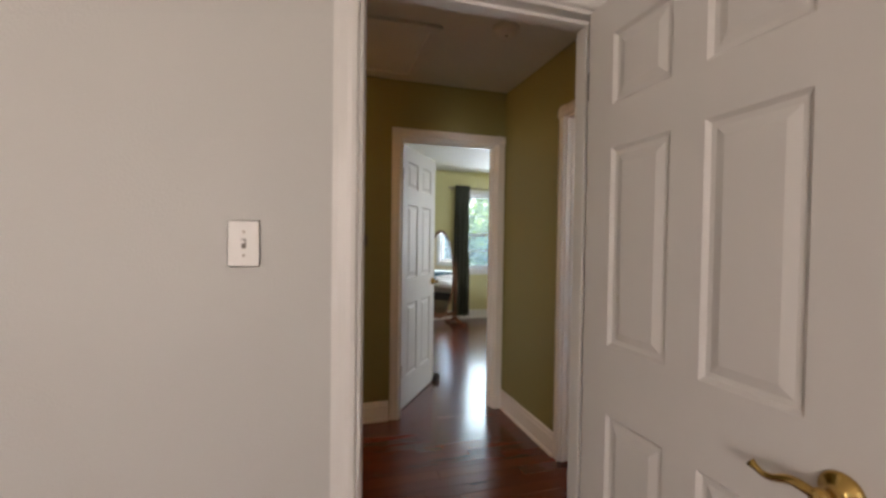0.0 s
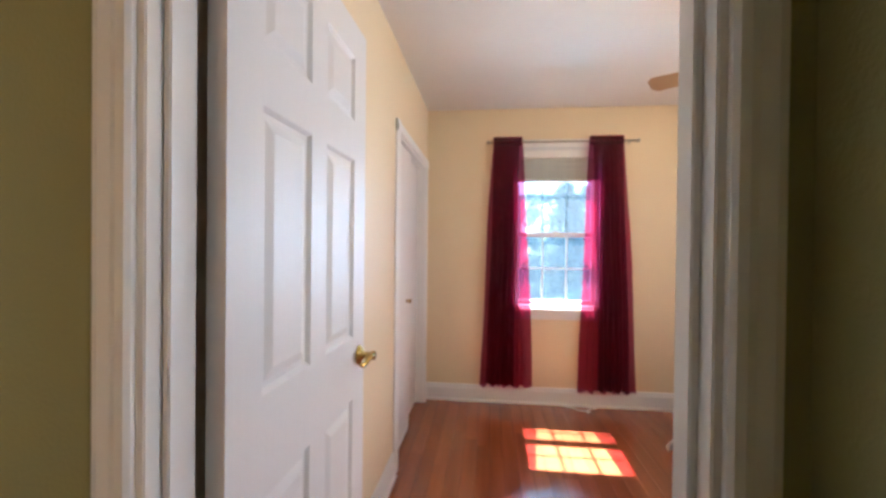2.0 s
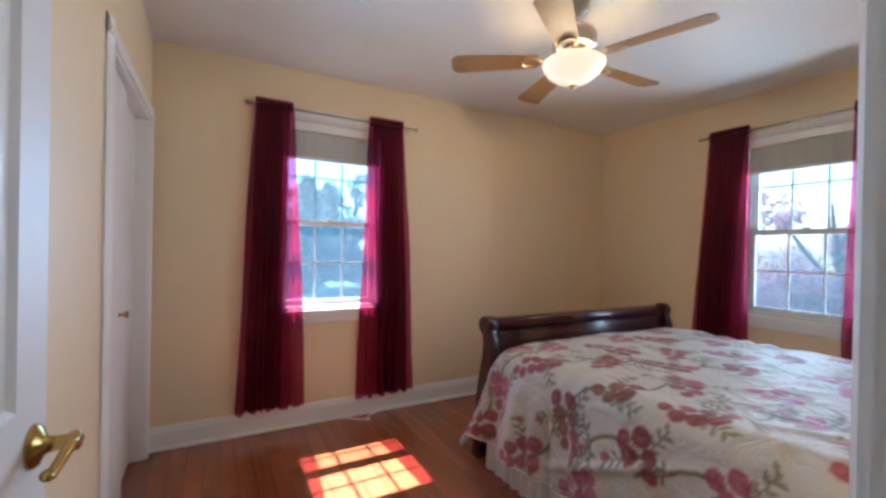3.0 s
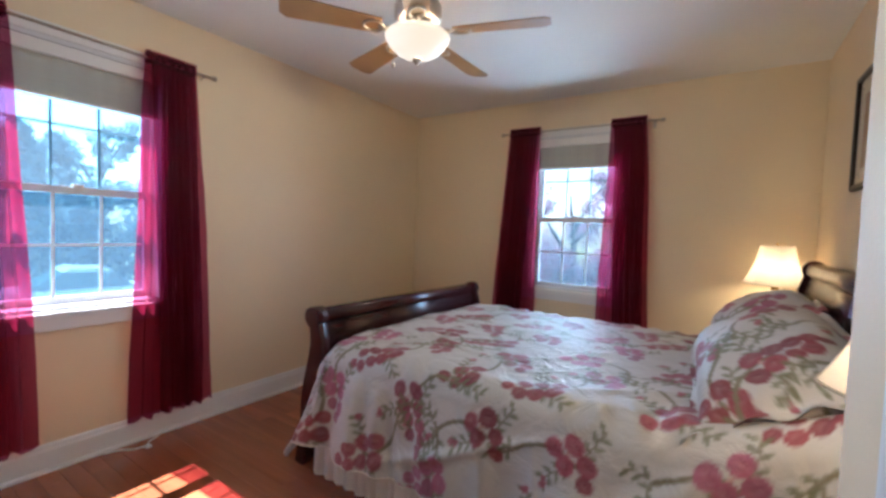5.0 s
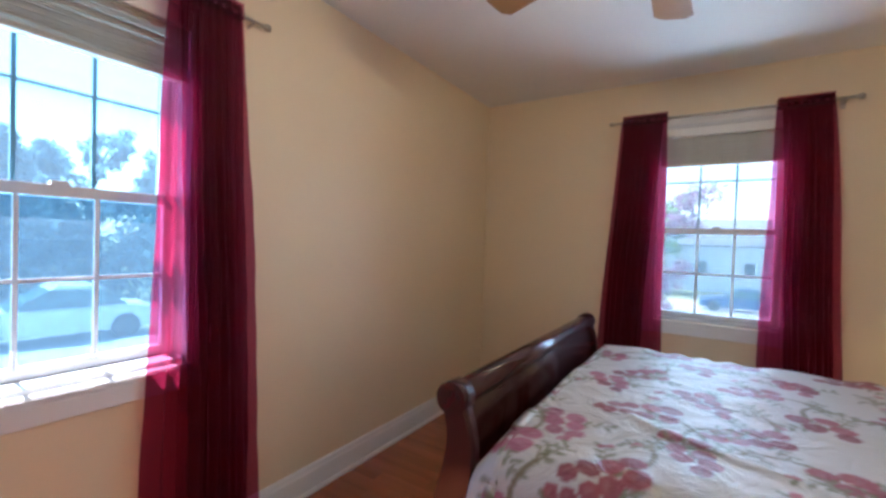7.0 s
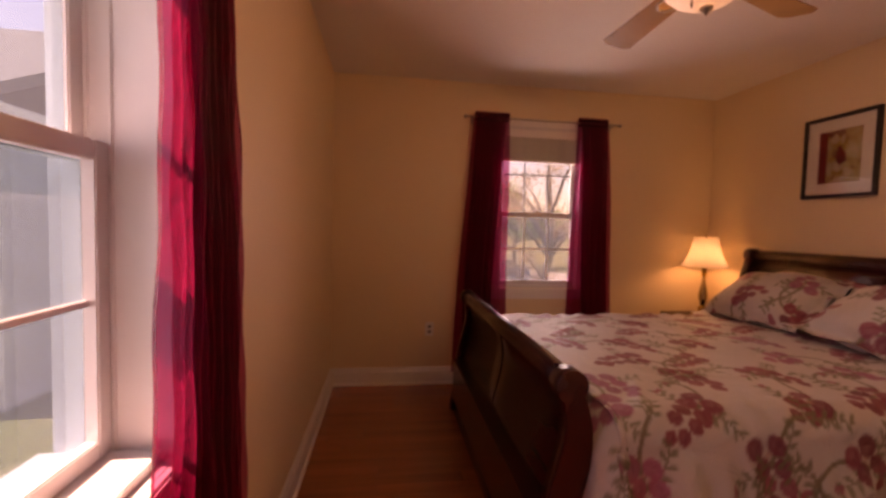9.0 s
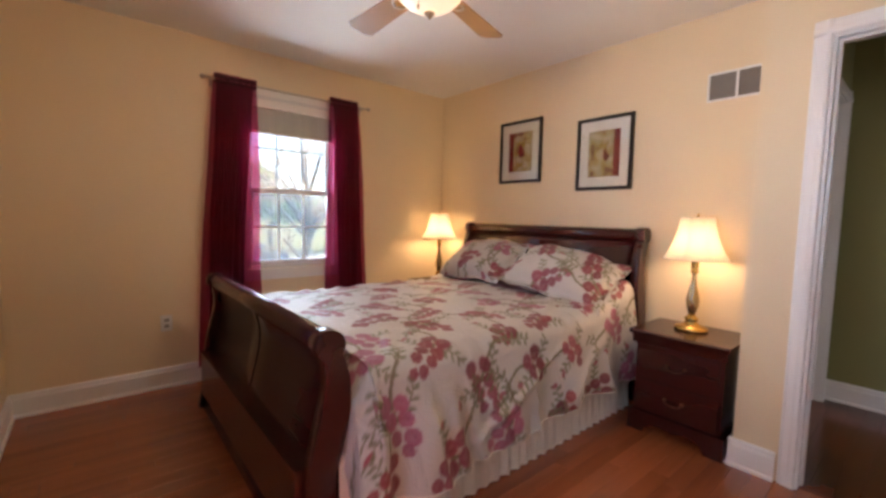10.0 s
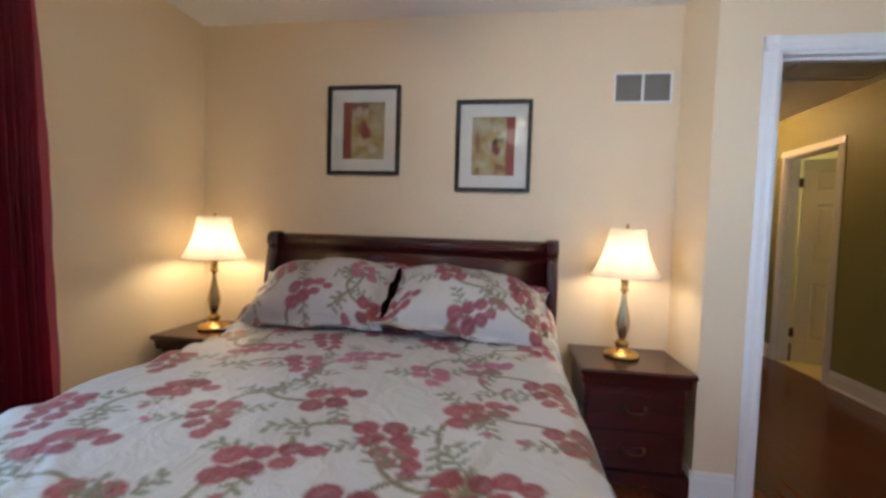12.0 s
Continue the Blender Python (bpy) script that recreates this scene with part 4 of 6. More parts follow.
def comforter():
    """Quilted cover: flat over the mattress, rounded over its edges, hanging in folds at both sides."""
    step = 0.0085
    x0, x1 = 1.03, 3.040
    top, half, drop, r = 0.690, 0.822, 0.468, 0.10
    yc = -0.288
    flat = half - r
    arc = r * math.pi / 2
    L = flat + arc + drop - r
    us = np.arange(x0, x1 + 0.10, step)
    vs = np.arange(-L, L + step, step)
    U, V = np.meshgrid(us, vs)
    a = np.abs(V)
    sgn = np.sign(V)
    ang = np.clip((a - flat) / r, 0, math.pi / 2)
    hang_ = np.clip(a - flat - arc, 0, None)
    Y = np.where(a < flat, a, flat + r * np.sin(ang))
    Z = np.where(a < flat, 0.0, -r * (1 - np.cos(ang))) - hang_
    # crown and soft lumps on top
    on = np.clip(1 - a / (flat + arc), 0, 1)
    Z = Z + 0.020 * on ** 0.5 + 0.007 * np.sin(U * 7.3 + 1.1 * np.sin(V * 5)) * np.sin(V * 6.1 + 0.6) * np.minimum(1, on * 4)
    for wu, wv, wa, wl, wh in ((1.55, 0.55, 0.5, 0.30, 0.010), (1.9, 0.30, 0.9, 0.26, 0.007), (2.45, 0.45, -0.4, 0.35, 0.010), (2.7, -0.2, 0.7, 0.30, 0.008), (2.1, -0.5, -0.8, 0.28, 0.008), (1.6, -0.15, 0.2, 0.25, 0.006), (2.75, 0.62, 1.1, 0.22, 0.012), (1.45, 0.75, 1.2, 0.25, 0.012)):
        p, q = (U - wu) * math.cos(wa) + (V - wv) * math.sin(wa), -(U - wu) * math.sin(wa) + (V - wv) * math.cos(wa)
        Z = Z + wh * np.exp(-(p / wl) ** 2 - ((q + 0.25 * p * p) / 0.028) ** 2)
    # folds of the hanging sides
    k = np.clip(hang_ / (drop - r), 0, 1)
    ph = np.where(sgn > 0, 0.0, 2.1)
    foot = np.clip((U - 2.25) / 0.75, 0, 1)
    fold = np.sin(U * 2 * math.pi / 0.42 + 0.9 * np.sin(U * 4.1 + ph) + ph) + foot * (0.9 * np.sin(U * 2 * math.pi / 0.17 + ph * 2 + 1.4 * np.sin(U * 3.3)))
    Y = Y + k ** 0.8 * ((0.026 + 0.012 * foot) * fold + 0.045 + 0.060 * foot) + 0.008 * np.sin(U * 11 + Z * 14) * k + 0.011 * np.sqrt(k) * np.sin(U * 2 * math.pi / 0.145 + 2.2 * np.sin(U * 5.3 + ph) + 3 * k) * (0.55 + 0.45 * np.sin(U * 3.1 + ph))
    Y = Y + 0.020 * np.exp(-(((U - 1.75 - 0.9 * k) / 0.05) ** 2)) * np.sin(math.pi * k) + 0.018 * np.exp(-(((U - 1.35 - 0.5 * k) / 0.045) ** 2)) * np.sin(math.pi * k)
    Z = Z + k * 0.010 * np.sin(U * 4.7 + ph) - k * 0.020 * (U - 2.0) + k * 0.045 * np.exp(-(((U - 3.06) / 0.13) ** 2))
    # sharper folds that run down from the edge of the bed
    pleat = (1 - np.abs(np.sin(U * math.pi / 0.23 + 0.7 * np.sin(U * 2.9 + ph) + 0.55 * k))) ** 3
    Y = Y + 0.034 * pleat * np.sqrt(k) * (0.45 + 0.55 * np.sin(U * 1.9 + ph + 0.8) ** 2) * (0.6 + 0.6 * foot)
    X = U + 0.010 * np.sin(Z * 16 + U * 5) * k
    # foot end turns down behind the footboard; the hanging corner sweeps out
    over = np.clip(U - (x1 - 0.10), 0, None)
    Z = Z - np.where(over > 0, 0.9 * over ** 1.5 * 4, 0) * (1 - 0.75 * k)
    X = np.minimum(X, x1 - 0.012 + 0.25 * np.clip(U - x1, 0, None)) - 0.02 * (1 - k) * (over > 0)
    # heaped up under the outer ends of the pillows
    heap = np.clip((a - 0.60) / 0.16, 0, 1)
    Z = Z + np.clip(1.43 - U, 0, 0.36) * 0.40 * heap * heap * (3 - 2 * heap) * (1 - k)
    # small creases along the edge
    crease = np.exp(-((a - flat - 0.06) / 0.09) ** 2)
    Z = Z + 0.008 * crease * np.sin(U * 34 + 3 * np.sin(U * 7.7) + 9 * a)
    # a shallow hollow by the pillows
    Z = Z + 0.015 * np.exp(-((U - 1.35) / 0.25) ** 2) * on
    P = np.stack((X, yc + sgn * Y, top + Z), axis=-1)
    root = thing("comforter", "cream comforter printed with rose-red orchids spread over the bed", "comforter")
    ob = cloth_mesh("quilted_cover", P, U, V, 5, 0.375)
    ob.parent = root
    so = ob.modifiers.new("thickness", "SOLIDIFY")
    so.thickness, so.offset = 0.014, -1
    for row in (0, -1):
        bm = bmesh.new()
        tube(bm, [tuple(q) for q in P[row][::3]], 0.0035, 6)
        part("hem_piping", bm, SKIRTM, root, "cream piped hem")
    return root


comforter()


def pillow(m, seed, label, w=0.86, h=0.58, t=0.27):
    root = thing("pillow", label, "pillow", m, group="pillows on the bed")
    n = 0.0085
    us, vs = np.arange(-1, 1.0001, n * 2 / w), np.arange(-1, 1.0001, n * 2 / h)
    U, V = np.meshgrid(us, vs)
    # the stuffing ends before the flat flange of the sham
    r = np.clip(1 - np.abs(U * 1.13) ** 2.4, 0, 1) ** 0.6 * np.clip(1 - np.abs(V * 1.16) ** 2.4, 0, 1) ** 0.6
    edge = 1 - np.clip(1 - np.maximum(np.abs(U), np.abs(V)) ** 8, 0, 1)
    pinch = 1 - 0.15 * (np.abs(V) ** 2) * (1 - np.abs(U) ** 4) 
    pinch_v = 1 - 0.13 * (np.abs(U) ** 2) * (1 - np.abs(V) ** 4)
    wr = 0.010 * np.sin(7 * U + 5 * V + seed) * r + 0.006 * np.sin(15 * U - 9 * V) * (1 - r) * r * 3
    obs = []
    for s in (1, -1):
        P = np.stack((U * w / 2 * pinch_v, V * h / 2 * pinch * np.where(V > 0, 1 - 0.20 * np.abs(U) ** 2.4, 1.0), s * (t / 2 * r + wr + 0.002) + 0.012 * edge * np.sin(9 * U + 11 * V + seed)), axis=-1)
        if s < 0:
            P = P[:, ::-1]
        ob = cloth_mesh("front_cloth" if s > 0 else "back_cloth", P, U * w / 2 + seed * 0.37, V * h / 2 + seed * 0.21, seed, 0.37)
        ob.parent = root
    return root


pillow(pose(1.205, 0.105, 0.858, 28, 8, 94), 21, "orchid-printed pillow sham leaning on the headboard")
pillow(pose(1.170, -0.695, 0.868, 33, -4, 87), 22, "orchid-printed pillow sham leaning on the headboard")

# ---- nightstands ----


def nightstand(m, w, label):
    """Local x is its depth (front at +x), y its width."""
    root = thing("nightstand", label, "nightstand", m, group="bedside nightstands")
    d, h = 0.39, 0.60
    bm = bmesh.new()
    box(bm, 0.0, -w / 2 + 0.027, 0.10, d - 0.02, w / 2 - 0.027, h - 0.030)
    bmesh.ops.bevel(bm, geom=bm.edges[:], offset=0.004, segments=2, affect="EDGES")
    part("carcass", bm, CHERRY, root)
    bm = bmesh.new()
    outline = [(-0.005, h - 0.030), (d + 0.012, h - 0.030), (d + 0.024, h - 0.022), (d + 0.026, h - 0.010), (d + 0.018, h), (-0.005, h)]
    prism(bm, outline, "y", -w / 2, w / 2)
    part("top", bm, CHERRY, root)
    bm = bmesh.new()
    prism(bm, [(d - 0.02, h - 0.085), (d - 0.004, h - 0.080), (d + 0.004, h - 0.055), (d + 0.010, h - 0.031), (d - 0.02, h - 0.031)], "y", -w / 2 + 0.012, w / 2 - 0.012)
    part("cornice", bm, CHERRY, root)
    for z0, z1 in ((0.320, 0.510), (0.130, 0.312)):
        bm = bmesh.new()
        rbox(bm, d - 0.022, -w / 2 + 0.043, z0, d - 0.002, w / 2 - 0.043, z1, 0.005, seg=3)
        dr = part("drawer", bm, CHERRY, root)
        zc = (z0 + z1) / 2 + 0.01
        bm = bmesh.new()
        for y in (-0.045, 0.045):
            lathe(bm, [(0.010, 0.0), (0.010, 0.003), (0.005, 0.006), (0.005, 0.018), (0.007, 0.022)], pose(d - 0.002, y, zc, 0, 90, 0), 12)
        tube(bm, [(d + 0.018, 0.045 * math.cos(a), zc - 0.022 * math.sin(a)) for a in [math.pi * i / 10 for i in range(11)]], 0.0032, 8)
        part("bail_handle", bm, BRONZE, dr, "dark antique metal bail handle")
    bm = bmesh.new()
    pts = [(-w / 2 + 0.004, 0.0), (-w / 2 + 0.095, 0.0), (-w / 2 + 0.105, 0.030), (-w / 2 + 0.14, 0.055), (-0.06, 0.062), (0.0, 0.050), (0.06, 0.062),
           (w / 2 - 0.14, 0.055), (w / 2 - 0.105, 0.030), (w / 2 - 0.095, 0.0), (w / 2 - 0.004, 0.0), (w / 2 - 0.004, 0.118), (-w / 2 + 0.004, 0.118)]
    prism(bm, pts, "x", d - 0.022, d + 0.004)
    part("base_apron", bm, CHERRY, root)
    for s in (-1, 1):
        bm = bmesh.new()
        pts = [(0.0, 0.0), (0.07, 0.0), (0.09, 0.045), (d - 0.11, 0.045), (d - 0.09, 0.0), (d - 0.023, 0.0), (d - 0.023, 0.118), (0.0, 0.118)]
        y = s * (w / 2 - 0.004)
        prism(bm, pts, "y", min(y, y - s * 0.02), max(y, y - s * 0.02))
        part("base_side", bm, CHERRY, root)
    return root


nightstand(pose(0.862, 0.885, 0), 0.505, "dark cherry two-drawer nightstand beside the bedroom door")
nightstand(pose(0.868, -1.385, 0), 0.455, "dark cherry two-drawer nightstand in the corner by the window")

# ---- table lamps ----


def shade_cloth(name, color, glow):
    m, nt, p = shader(name)
    p.inputs["Base Color"].default_value, p.inputs["Roughness"].default_value = (*color, 1), 0.8
    tl = nt.nodes.new("ShaderNodeBsdfTranslucent")
    tl.inputs["Color"].default_value = (*glow, 1)
    tc = nt.nodes.new("ShaderNodeTexCoord")
    ns = nt.nodes.new("ShaderNodeTexNoise")
    ns.inputs["Scale"].default_value = 60
    nt.links.new(tc.outputs["Object"], ns.inputs["Vector"])
    mr = nt.nodes.new("ShaderNodeMapRange")
    mr.inputs["To Min"].default_value, mr.inputs["To Max"].default_value = 0.55, 0.75
    nt.links.new(ns.outputs["Fac"], mr.inputs["Value"])
    mix = nt.nodes.new("ShaderNodeMixShader")
    nt.links.new(mr.outputs["Result"], mix.inputs["Fac"])
    nt.links.new(p.outputs["BSDF"], mix.inputs[1])
    nt.links.new(tl.outputs["BSDF"], mix.inputs[2])
    nt.links.new(mix.outputs["Shader"], nt.nodes["Material Output"].inputs["Surface"])
    return m


SHADE = shade_cloth("ivory_lampshade_cloth", (0.80, 0.74, 0.62), (0.52, 0.48, 0.41))


def glowing(name, color, strength, base=(0.9, 0.85, 0.75)):
    m, nt, p = shader(name)
    p.inputs["Base Color"].default_value, p.inputs["Roughness"].default_value = (*base, 1), 0.35
    p.inputs["Emission Color"].default_value, p.inputs["Emission Strength"].default_value = (*color, 1), strength
    return m


BULB = glowing("lit_bulb", (1.0, 0.75, 0.42), 1.1)


def table_lamp(m, label):
    root = thing("table_lamp", label, "table lamp", m, group="bedside lamps")
    bm = bmesh.new()
    lathe(bm, [(0.085, 0.0), (0.086, 0.012), (0.078, 0.024), (0.050, 0.034), (0.032, 0.044), (0.030, 0.058), (0.037, 0.068), (0.024, 0.080), (0.016, 0.092)], None, 28)
    part("base", bm, BRASS, root, "round polished brass base", smooth=True)
    bm = bmesh.new()
    lathe(bm, [(0.016, 0.090), (0.020, 0.102), (0.031, 0.140), (0.035, 0.172), (0.028, 0.215), (0.017, 0.262), (0.012, 0.300), (0.011, 0.330)], None, 24)
    part("stem", bm, OLDBRASS, root, "antique brass baluster stem", smooth=True)
    bm = bmesh.new()
    lathe(bm, [(0.012, 0.328), (0.022, 0.336), (0.022, 0.344), (0.016, 0.352), (0.019, 0.372), (0.019, 0.405), (0.012, 0.412)], None, 20)
    part("socket", bm, BRASS, root, smooth=True)
    bm = bmesh.new()
    lathe(bm, [(0.012, 0.0), (0.014, 0.012), (0.026, 0.040), (0.028, 0.060), (0.018, 0.080), (0.003, 0.088)], pose(0, 0, 0.412), 16)
    bulb = part("bulb", bm, BULB, root, "lit warm bulb", smooth=True)
    bulb.visible_shadow = False
    for s in (-1, 1):
        bm = bmesh.new()
        tube(bm, [(0.0, s * (0.020 + 0.034 * math.sin(math.pi * i / 10)), 0.40 + 0.22 * i / 10) for i in range(11)], 0.0018, 6)
        part("harp", bm, BRASS, root)
    bm = bmesh.new()
    n, rows = 64, 14
    top_z, bot_z, rt, rb = 0.650, 0.412, 0.088, 0.170
    rings = []
    for j in range(rows + 1):
        v = j / rows
        r = rt + (rb - rt) * (0.35 * v + 0.65 * v ** 2.3)
        z = top_z + (bot_z - top_z) * v
        ring = []
        for i in range(n):
            a = 2 * math.pi * i / n
            scallop = 1 - 0.030 * abs(math.sin(4 * a))
            ring.append(bm.verts.new((r * scallop * math.cos(a), r * scallop * math.sin(a), z)))
        rings.append(ring)
    for a, b in zip(rings, rings[1:]):
        for i in range(n):
            bm.faces.new((a[i], a[(i + 1) % n], b[(i + 1) % n], b[i])).smooth = True
    sh = part("shade", bm, SHADE, root, "ivory bell-shaped panelled shade")
    for z, r in ((top_z, rt), (bot_z, rb)):
        bm = bmesh.new()
        tube(bm, [(r * (1 - 0.030 * abs(math.sin(4 * a))) * math.cos(a), r * (1 - 0.030 * abs(math.sin(4 * a))) * math.sin(a), z) for a in [2 * math.pi * i / 64 for i in range(65)]], 0.003, 6)
        part("piping", bm, SHADE, sh)
    for i in range(8):
        a = math.pi / 4 * i
        bm = bmesh.new()
        pts = []
        for j in range(rows + 1):
            v = j / rows
            r = rt + (rb - rt) * (0.35 * v + 0.65 * v ** 2.3)
            pts.append((r * math.cos(a), r * math.sin(a), top_z + (bot_z - top_z) * v))
        tube(bm, pts, 0.0016, 5)
        part("rib", bm, SHADE, sh)
    bm = bmesh.new()
    lathe(bm, [(0.010, 0.0), (0.006, 0.008), (0.009, 0.016), (0.002, 0.026)], pose(0, 0, 0.650), 12)
    tube(bm, [(-rt, 0, 0.647), (rt, 0, 0.647)], 0.0016, 6)
    part("finial", bm, BRASS, root)
    return root


table_lamp(pose(1.03, 0.872, 0.60), "lit brass table lamp with ivory shade on the doorside nightstand")
table_lamp(pose(1.06, -1.40, 0.60), "lit brass table lamp with ivory shade on the corner nightstand")

# ---- ceiling fan ----
BOWL = glowing("frosted_bowl_glass", (1.0, 0.82, 0.55), 0.09)


def ceiling_fan(m):
    root = thing("ceiling_fan", "five-blade ceiling fan with maple blades and a lit glass bowl", "ceiling fan", m)
    bm = bmesh.new()
    lathe(bm, [(0.072, 0.0), (0.070, -0.018), (0.050, -0.045), (0.022, -0.055), (0.014, -0.058), (0.014, -0.095)], None, 28)
    part("canopy", bm, NICKEL, root, smooth=True)
    bm = bmesh.new()
    lathe(bm, [(0.020, -0.090), (0.050, -0.112), (0.095, -0.130), (0.110, -0.152), (0.110, -0.195), (0.100, -0.212), (0.075, -0.226), (0.050, -0.238), (0.048, -0.262), (0.070, -0.274)], None, 36)
    part("motor_housing", bm, NICKEL, root, "brushed nickel motor housing", smooth=True)
    for i in range(5):
        a = 342 + 72 * i
        bm = bmesh.new()
        n = 16
        r0, r1 = 0.175, 0.600
        outline = []
        for k in range(n + 1):
            u = k / n
            outline.append((r0 + (r1 - r0) * u, 0.050 + 0.020 * u - (0.030 * max(0, (u - 0.94) / 0.06) ** 2)))
        outline = outline + [(x, -y) for x, y in outline[::-1]]
        prism(bm, outline, "z", -0.003, 0.003)
        b = part("blade", bm, BLADE, root, m=pose(0, 0, -0.266, 0, 0, a) @ pose(0, 0, 0, 11, 0, 0))
        bm = bmesh.new()
        tube(bm, [(0.085, 0, 0.010), (0.120, 0, 0.004), (0.150, 0, -0.004), (0.185, 0, -0.006)], [0.012, 0.009, 0.011, 0.008], 10)
        for s in (-1, 1):
            tube(bm, [(0.160 + 0.045 * (1 - math.cos(t)), s * 0.034 * math.sin(t), -0.007) for t in [math.pi * q / 8 for q in range(9)]], 0.006, 8)
        part("blade_iron", bm, NICKEL, b)
    bm = bmesh.new()
    lathe(bm, [(0.060, -0.268), (0.115, -0.273), (0.118, -0.278), (0.114, -0.281), (0.060, -0.284)], None, 36)
    part("light_fitter", bm, NICKEL, root, smooth=True)
    bm = bmesh.new()
    prof = [(0.146, -0.278), (0.150, -0.286), (0.146, -0.300), (0.130, -0.326), (0.104, -0.350), (0.072, -0.370), (0.035, -0.382), (0.012, -0.385)]
    inner = [(r - 0.005 if r > 0.02 else r, z + 0.005) for r, z in prof[::-1]]
    t = bmesh.new()
    seg = 40
    rings = [[t.verts.new((r * math.cos(2 * math.pi * k / seg), r * math.sin(2 * math.pi * k / seg), z)) for k in range(seg)] for r, z in prof + inner]
    for a_, b_ in zip(rings, rings[1:]):
        for k in range(seg):
            t.faces.new((a_[k], a_[(k + 1) % seg], b_[(k + 1) % seg], b_[k])).smooth = True
    absorb(bm, t)
    bowl = part("glass_bowl", bm, BOWL, root, "lit frosted glass bowl")
    bowl.visible_shadow = False
    bm = bmesh.new()
    lathe(bm, [(0.014, -0.381), (0.022, -0.386), (0.020, -0.395), (0.010, -0.402), (0.006, -0.410), (0.001, -0.413)], None, 16)
    part("finial", bm, NICKEL, root, smooth=True)
    bm = bmesh.new()
    tube(bm, [(0.05, 0.02, -0.262), (0.09, 0.05, -0.31), (0.097, 0.054, -0.40)], 0.0014, 5)
    lathe(bm, [(0.002, 0.0), (0.005, -0.006), (0.004, -0.02), (0.001, -0.024)], pose(0.097, 0.054, -0.40), 8)
    part("pull_chain", bm, NICKEL, root)


ceiling_fan(pose(2.585, 0.355, H))

# ---- pictures, vents and small wall things ----


def art_print(name, flip):
    m, nt, p = shader(name)
    tc = nt.nodes.new("ShaderNodeTexCoord")
    mp = nt.nodes.new("ShaderNodeMapping")
    mp.inputs["Location"].default_value = (flip * 3.1, flip * 1.7, 0)
    nt.links.new(tc.outputs["Object"], mp.inputs["Vector"])
    n1 = nt.nodes.new("ShaderNodeTexNoise")
    n1.inputs["Scale"].default_value, n1.inputs["Detail"].default_value = 13, 4
    nt.links.new(mp.outputs["Vector"], n1.inputs["Vector"])
    cr = nt.nodes.new("ShaderNodeValToRGB")
    e = cr.color_ramp.elements
    e[0].position, e[0].color = 0.36, (0.20, 0.055, 0.03, 1)
    e[1].position, e[1].color = 0.62, (0.50, 0.42, 0.27, 1)
    for pos, c in ((0.44, (0.36, 0.24, 0.09, 1)), (0.50, (0.44, 0.34, 0.13, 1)), (0.56, (0.40, 0.36, 0.22, 1))):
        q = e.new(pos)
        q.color = c
    nt.links.new(n1.outputs["Fac"], cr.inputs["Fac"])
    nt.links.new(cr.outputs["Color"], p.inputs["Base Color"])
    p.inputs["Roughness"].default_value = 0.6
    return m


ARTRED = surface("print_red_band", (0.27, 0.028, 0.02), (0.20, 0.02, 0.018), 14, 0.6)
ARTOCHRE = surface("print_ochre", (0.42, 0.30, 0.07), (0.36, 0.24, 0.06), 20, 0.6)
ARTPALE = surface("print_pale", (0.55, 0.47, 0.35), (0.48, 0.40, 0.28), 20, 0.6)


